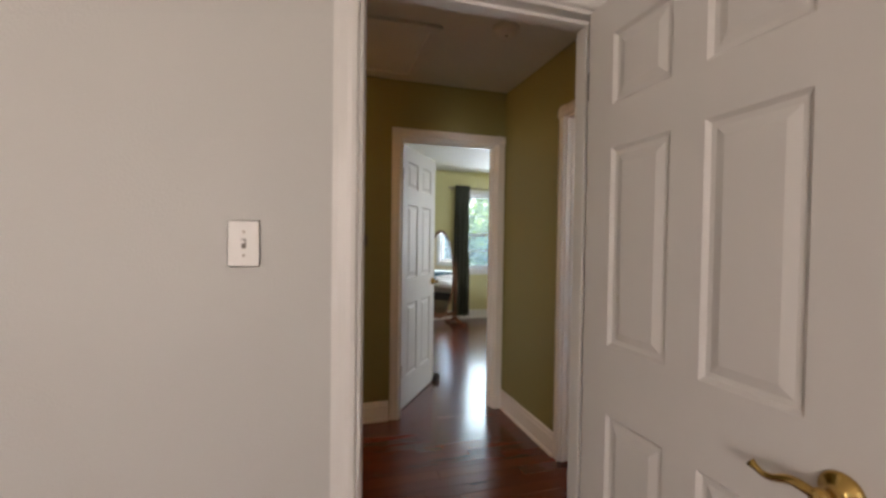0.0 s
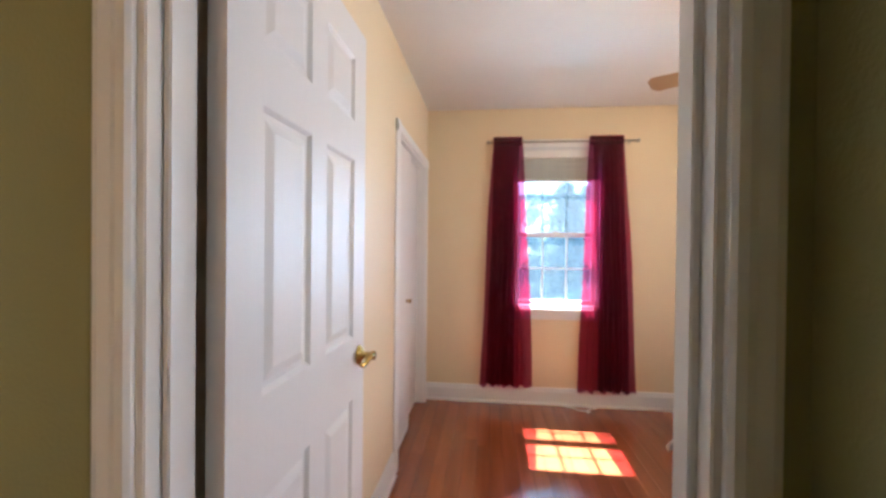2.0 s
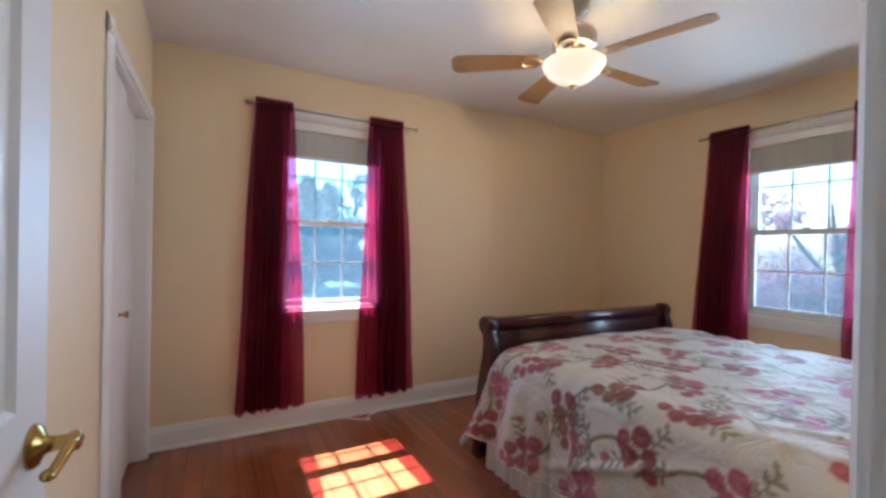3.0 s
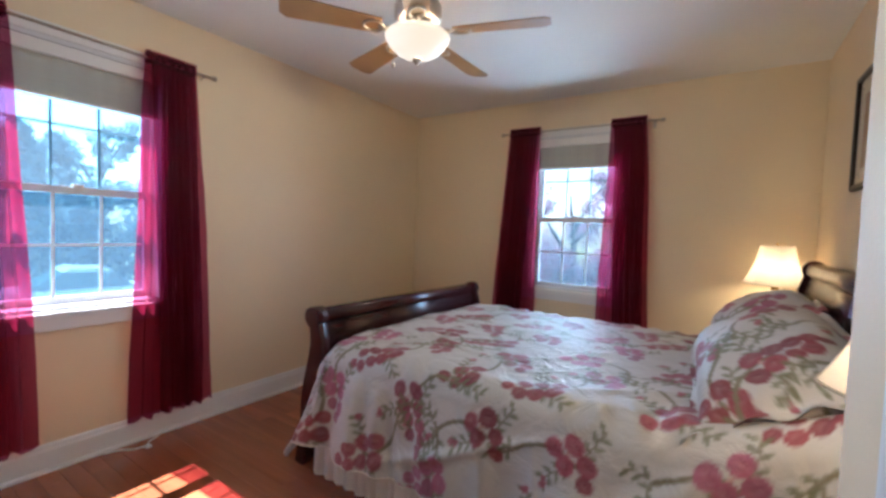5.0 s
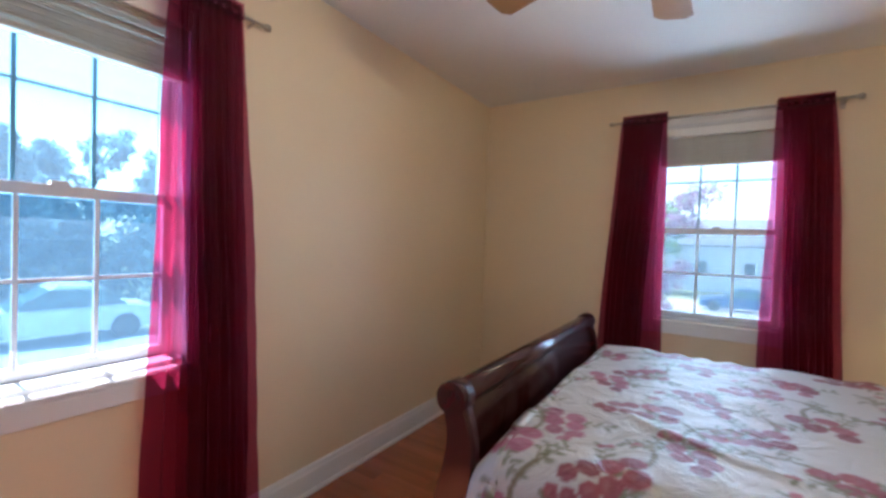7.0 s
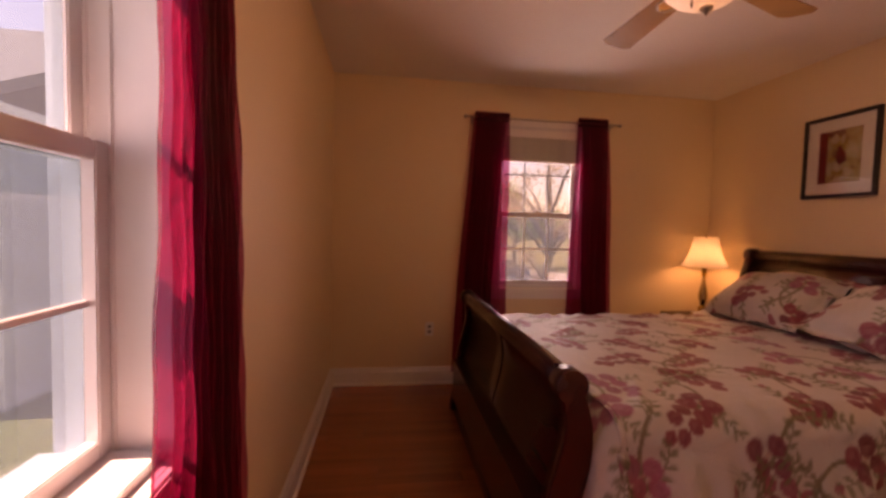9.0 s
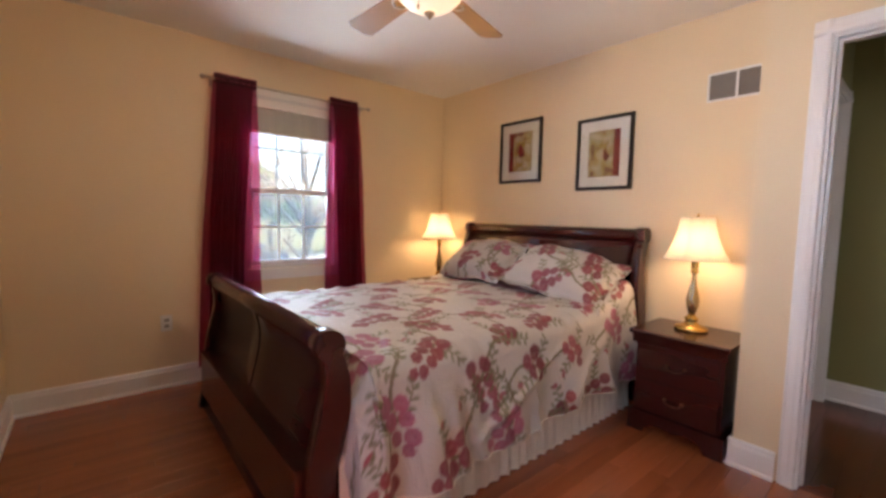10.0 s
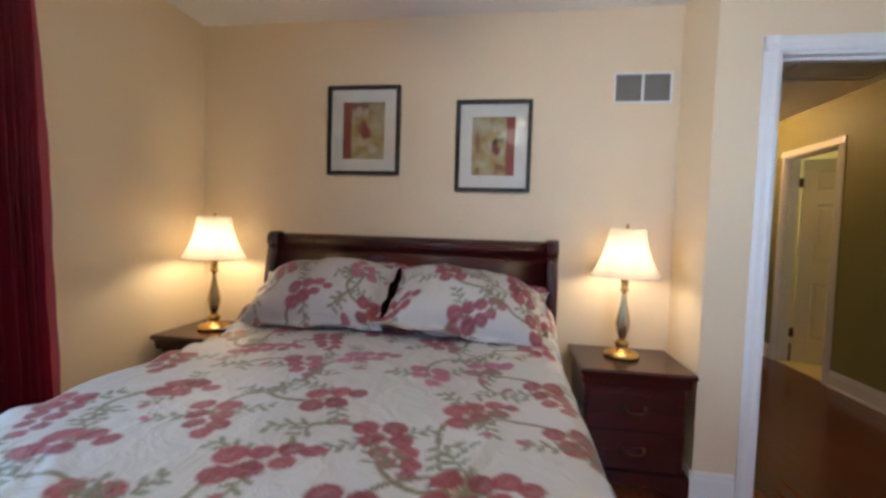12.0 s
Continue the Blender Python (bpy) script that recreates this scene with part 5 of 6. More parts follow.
def picture(y0, y1, z0, z1, red_side, seed, label):
    """Hangs on the headboard wall; local x along the wall, z up, y out of it."""
    w, h = y1 - y0, z1 - z0
    root = thing("framed_picture", label, "picture", pose(0.8415, (y0 + y1) / 2, (z0 + z1) / 2, 0, 0, -90), group="pictures over the bed")
    f = 0.024
    for u0, v0, u1, v1 in ((-w / 2, -h / 2, -w / 2 + f, h / 2), (w / 2 - f, -h / 2, w / 2, h / 2), (-w / 2 + f, -h / 2, w / 2 - f, -h / 2 + f), (-w / 2 + f, h / 2 - f, w / 2 - f, h / 2)):
        bm = bmesh.new()
        rbox(bm, u0, 0.0, v0, u1, 0.026, v1, 0.004)
        part("frame_rail", bm, BLACK, root)
    bm = bmesh.new()
    mw, mh = w - 2 * f, h - 2 * f
    aw, ah = mw * 0.64, mh * 0.70
    for u0, v0, u1, v1 in ((-mw / 2, -mh / 2, -aw / 2, mh / 2), (aw / 2, -mh / 2, mw / 2, mh / 2), (-aw / 2, -mh / 2, aw / 2, -ah / 2), (-aw / 2, ah / 2, aw / 2, mh / 2)):
        box(bm, u0, 0.006, v0, u1, 0.012, v1)
    part("mat_board", bm, MATBOARD, root, "wide white mat")
    bm = bmesh.new()
    box(bm, -aw / 2, 0.004, -ah / 2, aw / 2, 0.008, ah / 2)
    pr = part("art_print", bm, art_print("abstract_print", seed), root, "abstract print in ochre, red and cream")
    bm = bmesh.new()
    u = red_side * aw / 2
    box(bm, min(u, u - red_side * aw * 0.20), 0.008, -ah / 2, max(u, u - red_side * aw * 0.20), 0.0086, ah / 2)
    part("red_band", bm, ARTRED, pr)
    rng = random.Random(seed)
    for mat, n in ((ARTRED, 5), (ARTOCHRE, 6), (ARTPALE, 6)):
        for i in range(n):
            bm = bmesh.new()
            cx, cz = rng.uniform(-0.28, 0.26) * aw - red_side * aw * 0.06, rng.uniform(-0.36, 0.36) * ah
            if mat is ARTRED:
                cx, cz = cx * 0.35, cz * 0.35
            rx, rz = rng.uniform(0.03, 0.12) * aw, rng.uniform(0.03, 0.10) * ah
            pts = [(cx + rx * (1 + 0.35 * math.sin(3 * a + i)) * math.cos(a), cz + rz * (1 + 0.3 * math.cos(2 * a + i)) * math.sin(a)) for a in [2 * math.pi * q / 14 for q in range(14)]]
            prism(bm, pts, "y", 0.008, 0.0082 + 0.0001 * (i + n))
            part("paint_patch", bm, mat, pr)
    bm = bmesh.new()
    box(bm, -mw / 2, 0.016, -mh / 2, mw / 2, 0.018, mh / 2)
    g = part("glass_pane", bm, PICTUREGLASS, root)
    g.visible_shadow = False


picture(-0.812, -0.368, 1.527, 2.050, 1, 3, "black-framed abstract print with a white mat above the bed")
picture(-0.038, 0.388, 1.440, 1.958, -1, 8, "black-framed abstract print with a white mat above the bed")


def wall_vent(m, w, h, cells, n, label, mat):
    root = thing("wall_vent", label, "vent", m)
    bm = bmesh.new()
    f = 0.012
    for u0, v0, u1, v1 in ((-w / 2, -h / 2, -w / 2 + f, h / 2), (w / 2 - f, -h / 2, w / 2, h / 2), (-w / 2 + f, -h / 2, w / 2 - f, -h / 2 + f), (-w / 2 + f, h / 2 - f, w / 2 - f, h / 2)):
        rbox(bm, u0, 0, v0, u1, 0.010, v1, 0.002)
    for c in range(1, cells):
        u = -w / 2 + w * c / cells
        rbox(bm, u - f / 2, 0, -h / 2 + f, u + f / 2, 0.010, h / 2 - f, 0.002)
    part("frame", bm, PLASTIC, root)
    bm = bmesh.new()
    box(bm, -w / 2 + f, 0.0005, -h / 2 + f, w / 2 - f, 0.0015, h / 2 - f)
    part("backing", bm, VENTG, root)
    cw = w / cells
    for c in range(cells):
        for i in range(n):
            bm = bmesh.new()
            z = -h / 2 + f + (h - 2 * f) * (i + 0.5) / n
            uc = -w / 2 + cw * (c + 0.5)
            rbox(bm, uc - cw / 2 + f * 0.6, -0.003, -0.0008, uc + cw / 2 - f * 0.6, 0.003, 0.0008, 0.0006, seg=1)
            part("slat", bm, mat, root, m=pose(0, 0.005, z, 38, 0, 0))


wall_vent(pose(0.8415, 0.963, 2.013, 0, 0, -90), 0.300, 0.165, 2, 11, "white-framed double air vent with grey louvres high on the wall", VENTG)
wall_vent(pose(-2.08, 3.0145, 0.53, 0, 0, 180), 0.45, 0.46, 1, 16, "white-framed return air vent low on the hall wall", VENTG)


def switch_plate(m, w, h, label, toggles=1):
    root = thing("light_switch", label, "light switch", m)
    bm = bmesh.new()
    rbox(bm, -w / 2, 0.0, -h / 2, w / 2, 0.006, h / 2, 0.003, seg=3)
    part("plate", bm, PLASTIC, root)
    for i in range(toggles):
        u = (i - (toggles - 1) / 2) * 0.046
        bm = bmesh.new()
        rbox(bm, u - 0.0055, 0.006, -0.012, u + 0.0055, 0.0075, 0.012, 0.001)
        part("slot", bm, VENTG, root)
        bm = bmesh.new()
        rbox(bm, u - 0.004, 0.006, 0.0, u + 0.004, 0.020, 0.010, 0.002)
        part("toggle", bm, PLASTIC, root)
        for v in (-0.03, 0.03):
            bm = bmesh.new()
            lathe(bm, [(0.003, 0.0), (0.003, 0.001), (0.001, 0.0015)], pose(u, 0.006, v, -90, 0, 0), 10)
            part("screw", bm, NICKEL, root)


switch_plate(pose(-0.444, 1.1985, 1.286, 0, 0, 180), 0.076, 0.118, "white light switch plate on the pale grey wall")


def small_hall_things():
    t = thing("thermostat", "beige round-cornered thermostat on the olive wall", "thermostat", pose(0.024, 3.0145, 1.291, 0, 0, 180))
    bm = bmesh.new()
    rbox(bm, -0.040, 0, -0.045, 0.040, 0.016, 0.045, 0.006, seg=3)
    part("case", bm, surface("thermostat_case", (0.20, 0.16, 0.09), rough=0.5), t)
    bm = bmesh.new()
    rbox(bm, -0.026, 0.016, -0.034, 0.026, 0.020, 0.034, 0.002)
    part("cover", bm, BLACK, t, "dark cover")
    d = thing("smoke_detector", "round white smoke detector on the hall ceiling", "smoke detector", pose(0.69, 2.12, H))
    bm = bmesh.new()
    lathe(bm, [(0.070, 0.0), (0.070, -0.010), (0.064, -0.022), (0.050, -0.026), (0.046, -0.034), (0.030, -0.038), (0.002, -0.039)], None, 32)
    part("body", bm, PLASTIC, d, smooth=True)
    bm = bmesh.new()
    lathe(bm, [(0.008, -0.038), (0.008, -0.041), (0.002, -0.042)], None, 12)
    part("test_button", bm, VENTG, d)
    a = thing("attic_hatch", "white trimmed attic hatch in the hall ceiling", "attic hatch", pose(0.0, 2.56, H))
    for x0, y0, x1, y1 in ((-0.36, -0.36, 0.36, -0.30), (-0.36, 0.30, 0.36, 0.36), (-0.36, -0.30, -0.30, 0.30), (0.30, -0.30, 0.36, 0.30)):
        bm = bmesh.new()
        rbox(bm, x0, y0, -0.018, x1, y1, 0.0, 0.004)
        part("trim_board", bm, CEIL, a)
    bm = bmesh.new()
    rbox(bm, -0.293, -0.293, -0.009, 0.293, 0.293, 0.0, 0.002)
    part("hatch_panel", bm, CEIL, a)
    c = thing("ceiling_light", "lit flush ceiling light with a glass dome in the corridor", "ceiling light", pose(-1.47, 2.45, H))
    bm = bmesh.new()
    lathe(bm, [(0.120, 0.0), (0.122, -0.014), (0.112, -0.024), (0.096, -0.026)], None, 36)
    part("rim", bm, BRASS, c, smooth=True)
    bm = bmesh.new()
    lathe(bm, [(0.105, -0.024), (0.100, -0.045), (0.080, -0.068), (0.048, -0.084), (0.012, -0.090)], None, 36)
    g = part("glass_dome", bm, glowing("lit_dome_glass", (1.0, 0.72, 0.36), 0.5), c, smooth=True)
    g.visible_shadow = False
    o = thing("wall_outlet", "white electrical outlet plate low on the wall", "outlet", pose(3.30, -1.6385, 0.45))
    bm = bmesh.new()
    rbox(bm, -0.035, 0.0, -0.057, 0.035, 0.006, 0.057, 0.003, seg=3)
    part("plate", bm, PLASTIC, o)
    for z in (-0.020, 0.020):
        bm = bmesh.new()
        rbox(bm, -0.014, 0.006, z - 0.012, 0.014, 0.0075, z + 0.012, 0.002)
        part("receptacle", bm, VENTG, o)
    k = thing("cable_end", "loose white cable lying at the baseboard", "cable", pose(3.98, 0.92, 0))
    bm = bmesh.new()
    tube(bm, [(0.05, -0.10, 0.006), (0.03, -0.05, 0.005), (-0.02, -0.01, 0.005), (-0.01, 0.05, 0.005), (0.04, 0.09, 0.005), (0.06, 0.16, 0.006)], 0.004, 8)
    part("cord", bm, PLASTIC, k)
    bm = bmesh.new()
    rbox(bm, -0.05, -0.03, 0.001, -0.02, 0.0, 0.012, 0.003)
    part("plug", bm, PLASTIC, k)


small_hall_things()


# ---- the north room and the living room ----


def mirror_glass(name):
    m, nt, p = shader(name)
    p.inputs["Base Color"].default_value, p.inputs["Metallic"].default_value, p.inputs["Roughness"].default_value = (0.92, 0.93, 0.93, 1), 1.0, 0.015
    return m


OAK = surface("reddish_oak", (0.20, 0.075, 0.030), (0.14, 0.050, 0.020), 6, 0.35, coat=0.2, stretch=(1, 1, 0.2))
TEAL = surface("teal_throw", (0.055, 0.10, 0.11), (0.040, 0.08, 0.09), 9, 0.9, bump=0.3, bscale=60)


def cheval_mirror(m):
    root = thing("cheval_mirror", "oval standing mirror in a reddish wooden frame", "mirror", m)
    bm = bmesh.new()
    prism(bm, [(0.235 * math.cos(a), 0.78 + 0.64 * math.sin(a)) for a in [2 * math.pi * i / 48 for i in range(48)]], "y", -0.006, 0.004)
    part("mirror_glass", bm, mirror_glass("silvered_glass"), root)
    bm = bmesh.new()
    pts = [(0.245 * math.cos(a), 0.0, 0.78 + 0.65 * math.sin(a)) for a in [2 * math.pi * i / 48 for i in range(49)]]
    tube(bm, pts, 0.020, 10)
    part("oval_frame", bm, OAK, root)
    for s in (-1, 1):
        bm = bmesh.new()
        lathe(bm, [(0.020, 0.06), (0.022, 0.20), (0.016, 0.24), (0.024, 0.50), (0.017, 0.78), (0.022, 0.86), (0.014, 0.90), (0.018, 0.94), (0.003, 0.98)], pose(s * 0.300, 0, 0), 16)
        part("post", bm, OAK, root, smooth=True)
        bm = bmesh.new()
        tube(bm, [(s * 0.300, y, 0.02 + 0.075 * math.exp(-(y / 0.10) ** 2)) for y in [-0.24 + 0.04 * i for i in range(13)]], 0.020, 8)
        part("foot", bm, OAK, root)
        bm = bmesh.new()
        tube(bm, [(s * 0.262, 0, 0.80), (s * 0.315, 0, 0.80)], 0.008, 8)
        part("pivot_knob", bm, BRASS, root)
    bm = bmesh.new()
    rbox(bm, -0.29, -0.012, 0.13, 0.29, 0.012, 0.19, 0.006)
    part("stretcher", bm, OAK, root)


cheval_mirror(pose(1.50, 6.10, 0, 0, 0, 21))


def door_wedge(m):
    root = thing("door_wedge", "dark rubber door wedge on the floor at the open door", "door wedge", m)
    bm = bmesh.new()
    prism(bm, [(-0.045, 0.0), (0.055, 0.0), (0.055, 0.008), (0.010, 0.040), (-0.030, 0.066), (-0.045, 0.062)], "y", -0.026, 0.026)
    bmesh.ops.bevel(bm, geom=bm.edges[:], offset=0.004, segments=2, affect="EDGES", clamp_overlap=True)
    part("body", bm, BLACK, root)
    bm = bmesh.new()
    for i in range(4):
        rbox(bm, -0.034 + 0.022 * i, -0.0275, 0.002, -0.024 + 0.022 * i, 0.0275, 0.006, 0.001)
    part("grip_rib", bm, BLACK, root)


door_wedge(pose(0.775, 3.725, 0, 0, 0, 235))


def far_bed():
    root = thing("north_bed", "bed with white bedding and a teal throw in the north room", "bed", pose(3.20, 5.45, 0))
    bm = bmesh.new()
    rbox(bm, -0.60, -1.0, 0.20, 0.60, 0.95, 0.34, 0.01)
    part("bed_frame", bm, BLACK, root)
    bm = bmesh.new()
    rbox(bm, -0.58, -0.97, 0.34, 0.58, 0.93, 0.62, 0.07, seg=4)
    part("mattress", bm, SKIRTM, root, smooth=True)
    bm = bmesh.new()
    rbox(bm, -0.61, -0.95, 0.40, 0.61, -0.20, 0.66, 0.05, seg=4)
    part("throw", bm, TEAL, root, "teal throw", smooth=True)
    for x in (-0.52, 0.52):
        for y in (-0.92, 0.88):
            bm = bmesh.new()
            lathe(bm, [(0.025, 0.0), (0.03, 0.1), (0.035, 0.21)], pose(x, y, 0), 12)
            part("leg", bm, BLACK, root)


far_bed()


def console():
    root = thing("console_cabinet", "dark wooden console cabinet in the living room", "cabinet", pose(-5.6, 1.55, 0))
    bm = bmesh.new()
    rbox(bm, -0.6, -0.22, 0.12, 0.6, 0.22, 0.82, 0.006)
    part("body", bm, CHERRY, root)
    bm = bmesh.new()
    rbox(bm, -0.63, -0.24, 0.82, 0.63, 0.25, 0.85, 0.006)
    part("top", bm, CHERRY, root)
    for x0 in (-0.57, 0.01):
        bm = bmesh.new()
        rbox(bm, x0, 0.22, 0.16, x0 + 0.56, 0.236, 0.79, 0.004)
        d = part("door", bm, CHERRY, root)
        bm = bmesh.new()
        lathe(bm, [(0.010, 0.0), (0.006, 0.01), (0.012, 0.02), (0.003, 0.026)], pose(x0 + (0.50 if x0 < 0 else 0.06), 0.236, 0.5, -90, 0, 0), 10)
        part("knob", bm, BRASS, d)
    for x in (-0.55, 0.55):
        for y in (-0.18, 0.18):
            bm = bmesh.new()
            lathe(bm, [(0.018, 0.0), (0.028, 0.12)], pose(x, y, 0), 10)
            part("foot", bm, CHERRY, root)


console()


def gilt_picture():
    root = thing("gilt_picture", "gilt-framed dark painting on the pale green living room wall", "picture", pose(-7.998, 3.24, 1.78, 0, 0, -90))
    GILT = surface("gilt", (0.45, 0.30, 0.08), (0.38, 0.24, 0.06), 20, 0.4, metal=0.7)
    for u0, v0, u1, v1 in ((-0.25, -0.40, -0.19, 0.40), (0.19, -0.40, 0.25, 0.40), (-0.19, -0.40, 0.19, -0.34), (-0.19, 0.34, 0.19, 0.40)):
        bm = bmesh.new()
        rbox(bm, u0, 0, v0, u1, 0.04, v1, 0.01)
        part("frame_rail", bm, GILT, root)
    bm = bmesh.new()
    box(bm, -0.19, 0.0, -0.34, 0.19, 0.015, 0.34)
    part("canvas", bm, surface("dark_ochre_painting", (0.20, 0.16, 0.05), (0.10, 0.09, 0.04), 9, 0.6), root)


gilt_picture()

# ---- outdoors ----


def foliage(name, a, b, light=0.5):
    m, nt, p = shader(name)
    g = nt.nodes.new("ShaderNodeNewGeometry")
    mix = nt.nodes.new("ShaderNodeMixRGB")
    mix.inputs[1].default_value, mix.inputs[2].default_value = (*a, 1), (*b, 1)
    nt.links.new(g.outputs["Random Per Island"], mix.inputs["Fac"])
    nt.links.new(mix.outputs["Color"], p.inputs["Base Color"])
    p.inputs["Roughness"].default_value = 0.7
    tl = nt.nodes.new("ShaderNodeBsdfTranslucent")
    nt.links.new(mix.outputs["Color"], tl.inputs["Color"])
    ms = nt.nodes.new("ShaderNodeMixShader")
    ms.inputs["Fac"].default_value = light
    nt.links.new(p.outputs["BSDF"], ms.inputs[1])
    nt.links.new(tl.outputs["BSDF"], ms.inputs[2])
    nt.links.new(ms.outputs["Shader"], nt.nodes["Material Output"].inputs["Surface"])
    return m


# blue haze over the far tree row is put into this leaf colour
LEAF = foliage("hazy_blue_needles", (0.13, 0.205, 0.235), (0.19, 0.27, 0.29), 0.6)
PLUM = foliage("purple_plum_leaves", (0.26, 0.14, 0.20), (0.40, 0.23, 0.32), 0.5)
BUDS = foliage("brown_spring_buds", (0.36, 0.24, 0.16), (0.46, 0.38, 0.24), 0.5)
FRESH = foliage("fresh_leaves", (0.15, 0.27, 0.07), (0.25, 0.36, 0.12), 0.55)
BARK = surface("grey_brown_bark", (0.10, 0.075, 0.055), (0.065, 0.05, 0.038), 12, 0.9, bump=0.6, bscale=20, stretch=(1, 1, 0.25))
GRASS = surface("spring_grass", (0.11, 0.14, 0.045), (0.19, 0.17, 0.075), 0.8, 0.95, bump=0.6, bscale=25)
ASPHALT = surface("pale_driveway", (0.34, 0.33, 0.31), (0.30, 0.29, 0.27), 1.5, 0.9, bump=0.2, bscale=40)
ROOFM = surface("grey_shingles", (0.12, 0.12, 0.13), (0.09, 0.09, 0.10), 8, 0.9)


def ground_z(x, y):
    return -1.2 - 0.055 * max(0.0, min(24.0, -y - 4.0)) - 0.05 * max(0.0, min(14.0, x - 7.4))


def ground():
    xs = [-400, -120, -60, -40, -25] + [-20 + 2 * i for i in range(36)] + [60, 80, 120, 400]
    ys = [-400, -150, -80, -60, -50, -44] + [-40 + 2 * i for i in range(31)] + [30, 50, 90, 400]
    verts = [(x, y, ground_z(x, y)) for y in ys for x in xs]
    n = len(xs)
    faces = [(j * n + i, j * n + i + 1, (j + 1) * n + i + 1, (j + 1) * n + i) for j in range(len(ys) - 1) for i in range(n - 1)]
    me = bpy.data.meshes.new("ground")
    me.from_pydata(verts, [], faces)
    me.materials.append(GRASS)
    tagged(new("ground", me), "patchy spring lawn sloping to the street", "ground", kind="structure")


ground()


def strip(name, x0, y0, x1, y1, label, nx=1, ny=8):
    bm = bmesh.new()
    grid = [[bm.verts.new((x0 + (x1 - x0) * i / nx, y0 + (y1 - y0) * j / ny, ground_z(x0 + (x1 - x0) * i / nx, y0 + (y1 - y0) * j / ny) + 0.05)) for i in range(nx + 1)] for j in range(ny + 1)]
    for j in range(ny):
        for i in range(nx):
            bm.faces.new((grid[j][i], grid[j][i + 1], grid[j + 1][i + 1], grid[j + 1][i]))
    structure(name, bm, ASPHALT, label, "road")


strip("road", -60, -34, 60, -27, "sunlit grey street beyond the lawn", 30, 4)
strip("driveway", 9.0, -4.0, 20.5, 14.0, "bright concrete driveway beside the house", 4, 8)


def leaves(n, centres, size, seed):
    rng = np.random.default_rng(seed)
    verts, faces = [], []
    per = max(1, n // len(centres))
    for (cx, cy, cz, r) in centres:
        d = rng.normal(size=(per, 3))
        d /= np.linalg.norm(d, axis=1)[:, None]
        p = d * (r * rng.uniform(0.25, 1.0, (per, 1)) ** 0.6) * np.array((1, 1, 0.8)) + np.array((cx, cy, cz))
        u = rng.normal(size=(per, 3))
        u /= np.linalg.norm(u, axis=1)[:, None]
        v = np.cross(u, d)
        s = size * rng.uniform(0.6, 1.3, (per, 1))
        for q, a, b in zip(p, u * s, v * s * 0.6):
            k = len(verts)
            verts += [tuple(q - a), tuple(q + b * 0.8), tuple(q + a), tuple(q - b * 0.8)]
            faces.append((k, k + 1, k + 2, k + 3))
    return verts, faces


def tree(x, y, h, spread, leaf, n, size, seed, label, conifer=False, low=0.35):
    z = ground_z(x, y)
    root = thing("tree", label, "tree", pose(x, y, z))
    rng = random.Random(seed)
    bm = bmesh.new()
    r = 0.025 * h + 0.03
    tube(bm, [(0.1 * math.sin(i), 0.1 * math.cos(i * 1.3) - 0.1, h * 0.85 * i / 8) for i in range(9)], [r * (1 - 0.10 * i) for i in range(9)], 10)
    centres = []
    if conifer:
        for i in range(26):
            u = i / 25
            rad = spread * (1 - u) ** 0.8 + 0.15
            for k in range(5):
                a = rng.uniform(0, 6.28)
                centres.append((0.65 * rad * math.cos(a), 0.65 * rad * math.sin(a), h * (0.06 + 0.92 * u), 0.45 * rad + 0.15))
    else:
        for i in range(15):
            a, u = rng.uniform(0, 6.28), rng.uniform(low, 0.9)
            base = Vector((0, 0, h * u * 0.7))
            tip = Vector((spread * rng.uniform(0.5, 1.0) * math.cos(a), spread * rng.uniform(0.5, 1.0) * math.sin(a), h * (u + rng.uniform(0.0, 0.15))))
            mid = base.lerp(tip, 0.5) + Vector((0, 0, 0.05 * h))
            tube(bm, [base, mid, tip], [r * 0.4, r * 0.22, 0.012], 6)
            for k in range(5):
                c = base.lerp(tip, rng.uniform(0.5, 1.1)) + Vector((rng.uniform(-0.5, 0.5), rng.uniform(-0.5, 0.5), rng.uniform(-0.3, 0.4))) * spread * 0.35
                centres.append((c.x, c.y, c.z, spread * rng.uniform(0.12, 0.25)))
    part("trunk", bm, BARK, root)
    verts, faces = leaves(n, centres, size, seed)
    me = bpy.data.meshes.new("crown")
    me.from_pydata(verts, [], faces)
    me.materials.append(leaf)
    crown = new("crown", me)
    crown.parent = root
    crown["kind"] = "stuff"


rngt = random.Random(4)
for i in range(18):
    tree(27 + rngt.uniform(-2, 3), -23 + 1.9 * i + rngt.uniform(-0.6, 0.6), rngt.choice((6.2, 6.6, 7.0, 7.4, 8.6)), rngt.uniform(2.2, 2.9), LEAF, 4200, 0.20, 40 + i, "dark blue-green tree in the row at the yard's edge", i % 3 != 0, 0.15)
tree(4.3, -8.0, 4.3, 2.0, PLUM, 15000, 0.062, 7, "purple-leaved ornamental plum tree in the front lawn", low=0.2)
tree(-0.9, -9.5, 5.2, 2.5, BUDS, 8000, 0.045, 8, "ornamental tree with brown spring buds in the front lawn", low=0.2)
tree(-9.0, -38.0, 9.0, 4.0, FRESH, 4000, 0.22, 9, "leafy green tree across the street")
tree(7.0, -40.0, 8.0, 3.6, FRESH, 4000, 0.22, 10, "leafy green tree across the street")
for i, (x, y) in enumerate(((0.6, 13.5), (3.4, 12.0), (5.6, 14.0), (8.0, 12.5), (-2.5, 15.0))):
    tree(x, y, 6.5, 2.6, FRESH, 6500, 0.13, 60 + i, "leafy green tree behind the house", low=0.2)


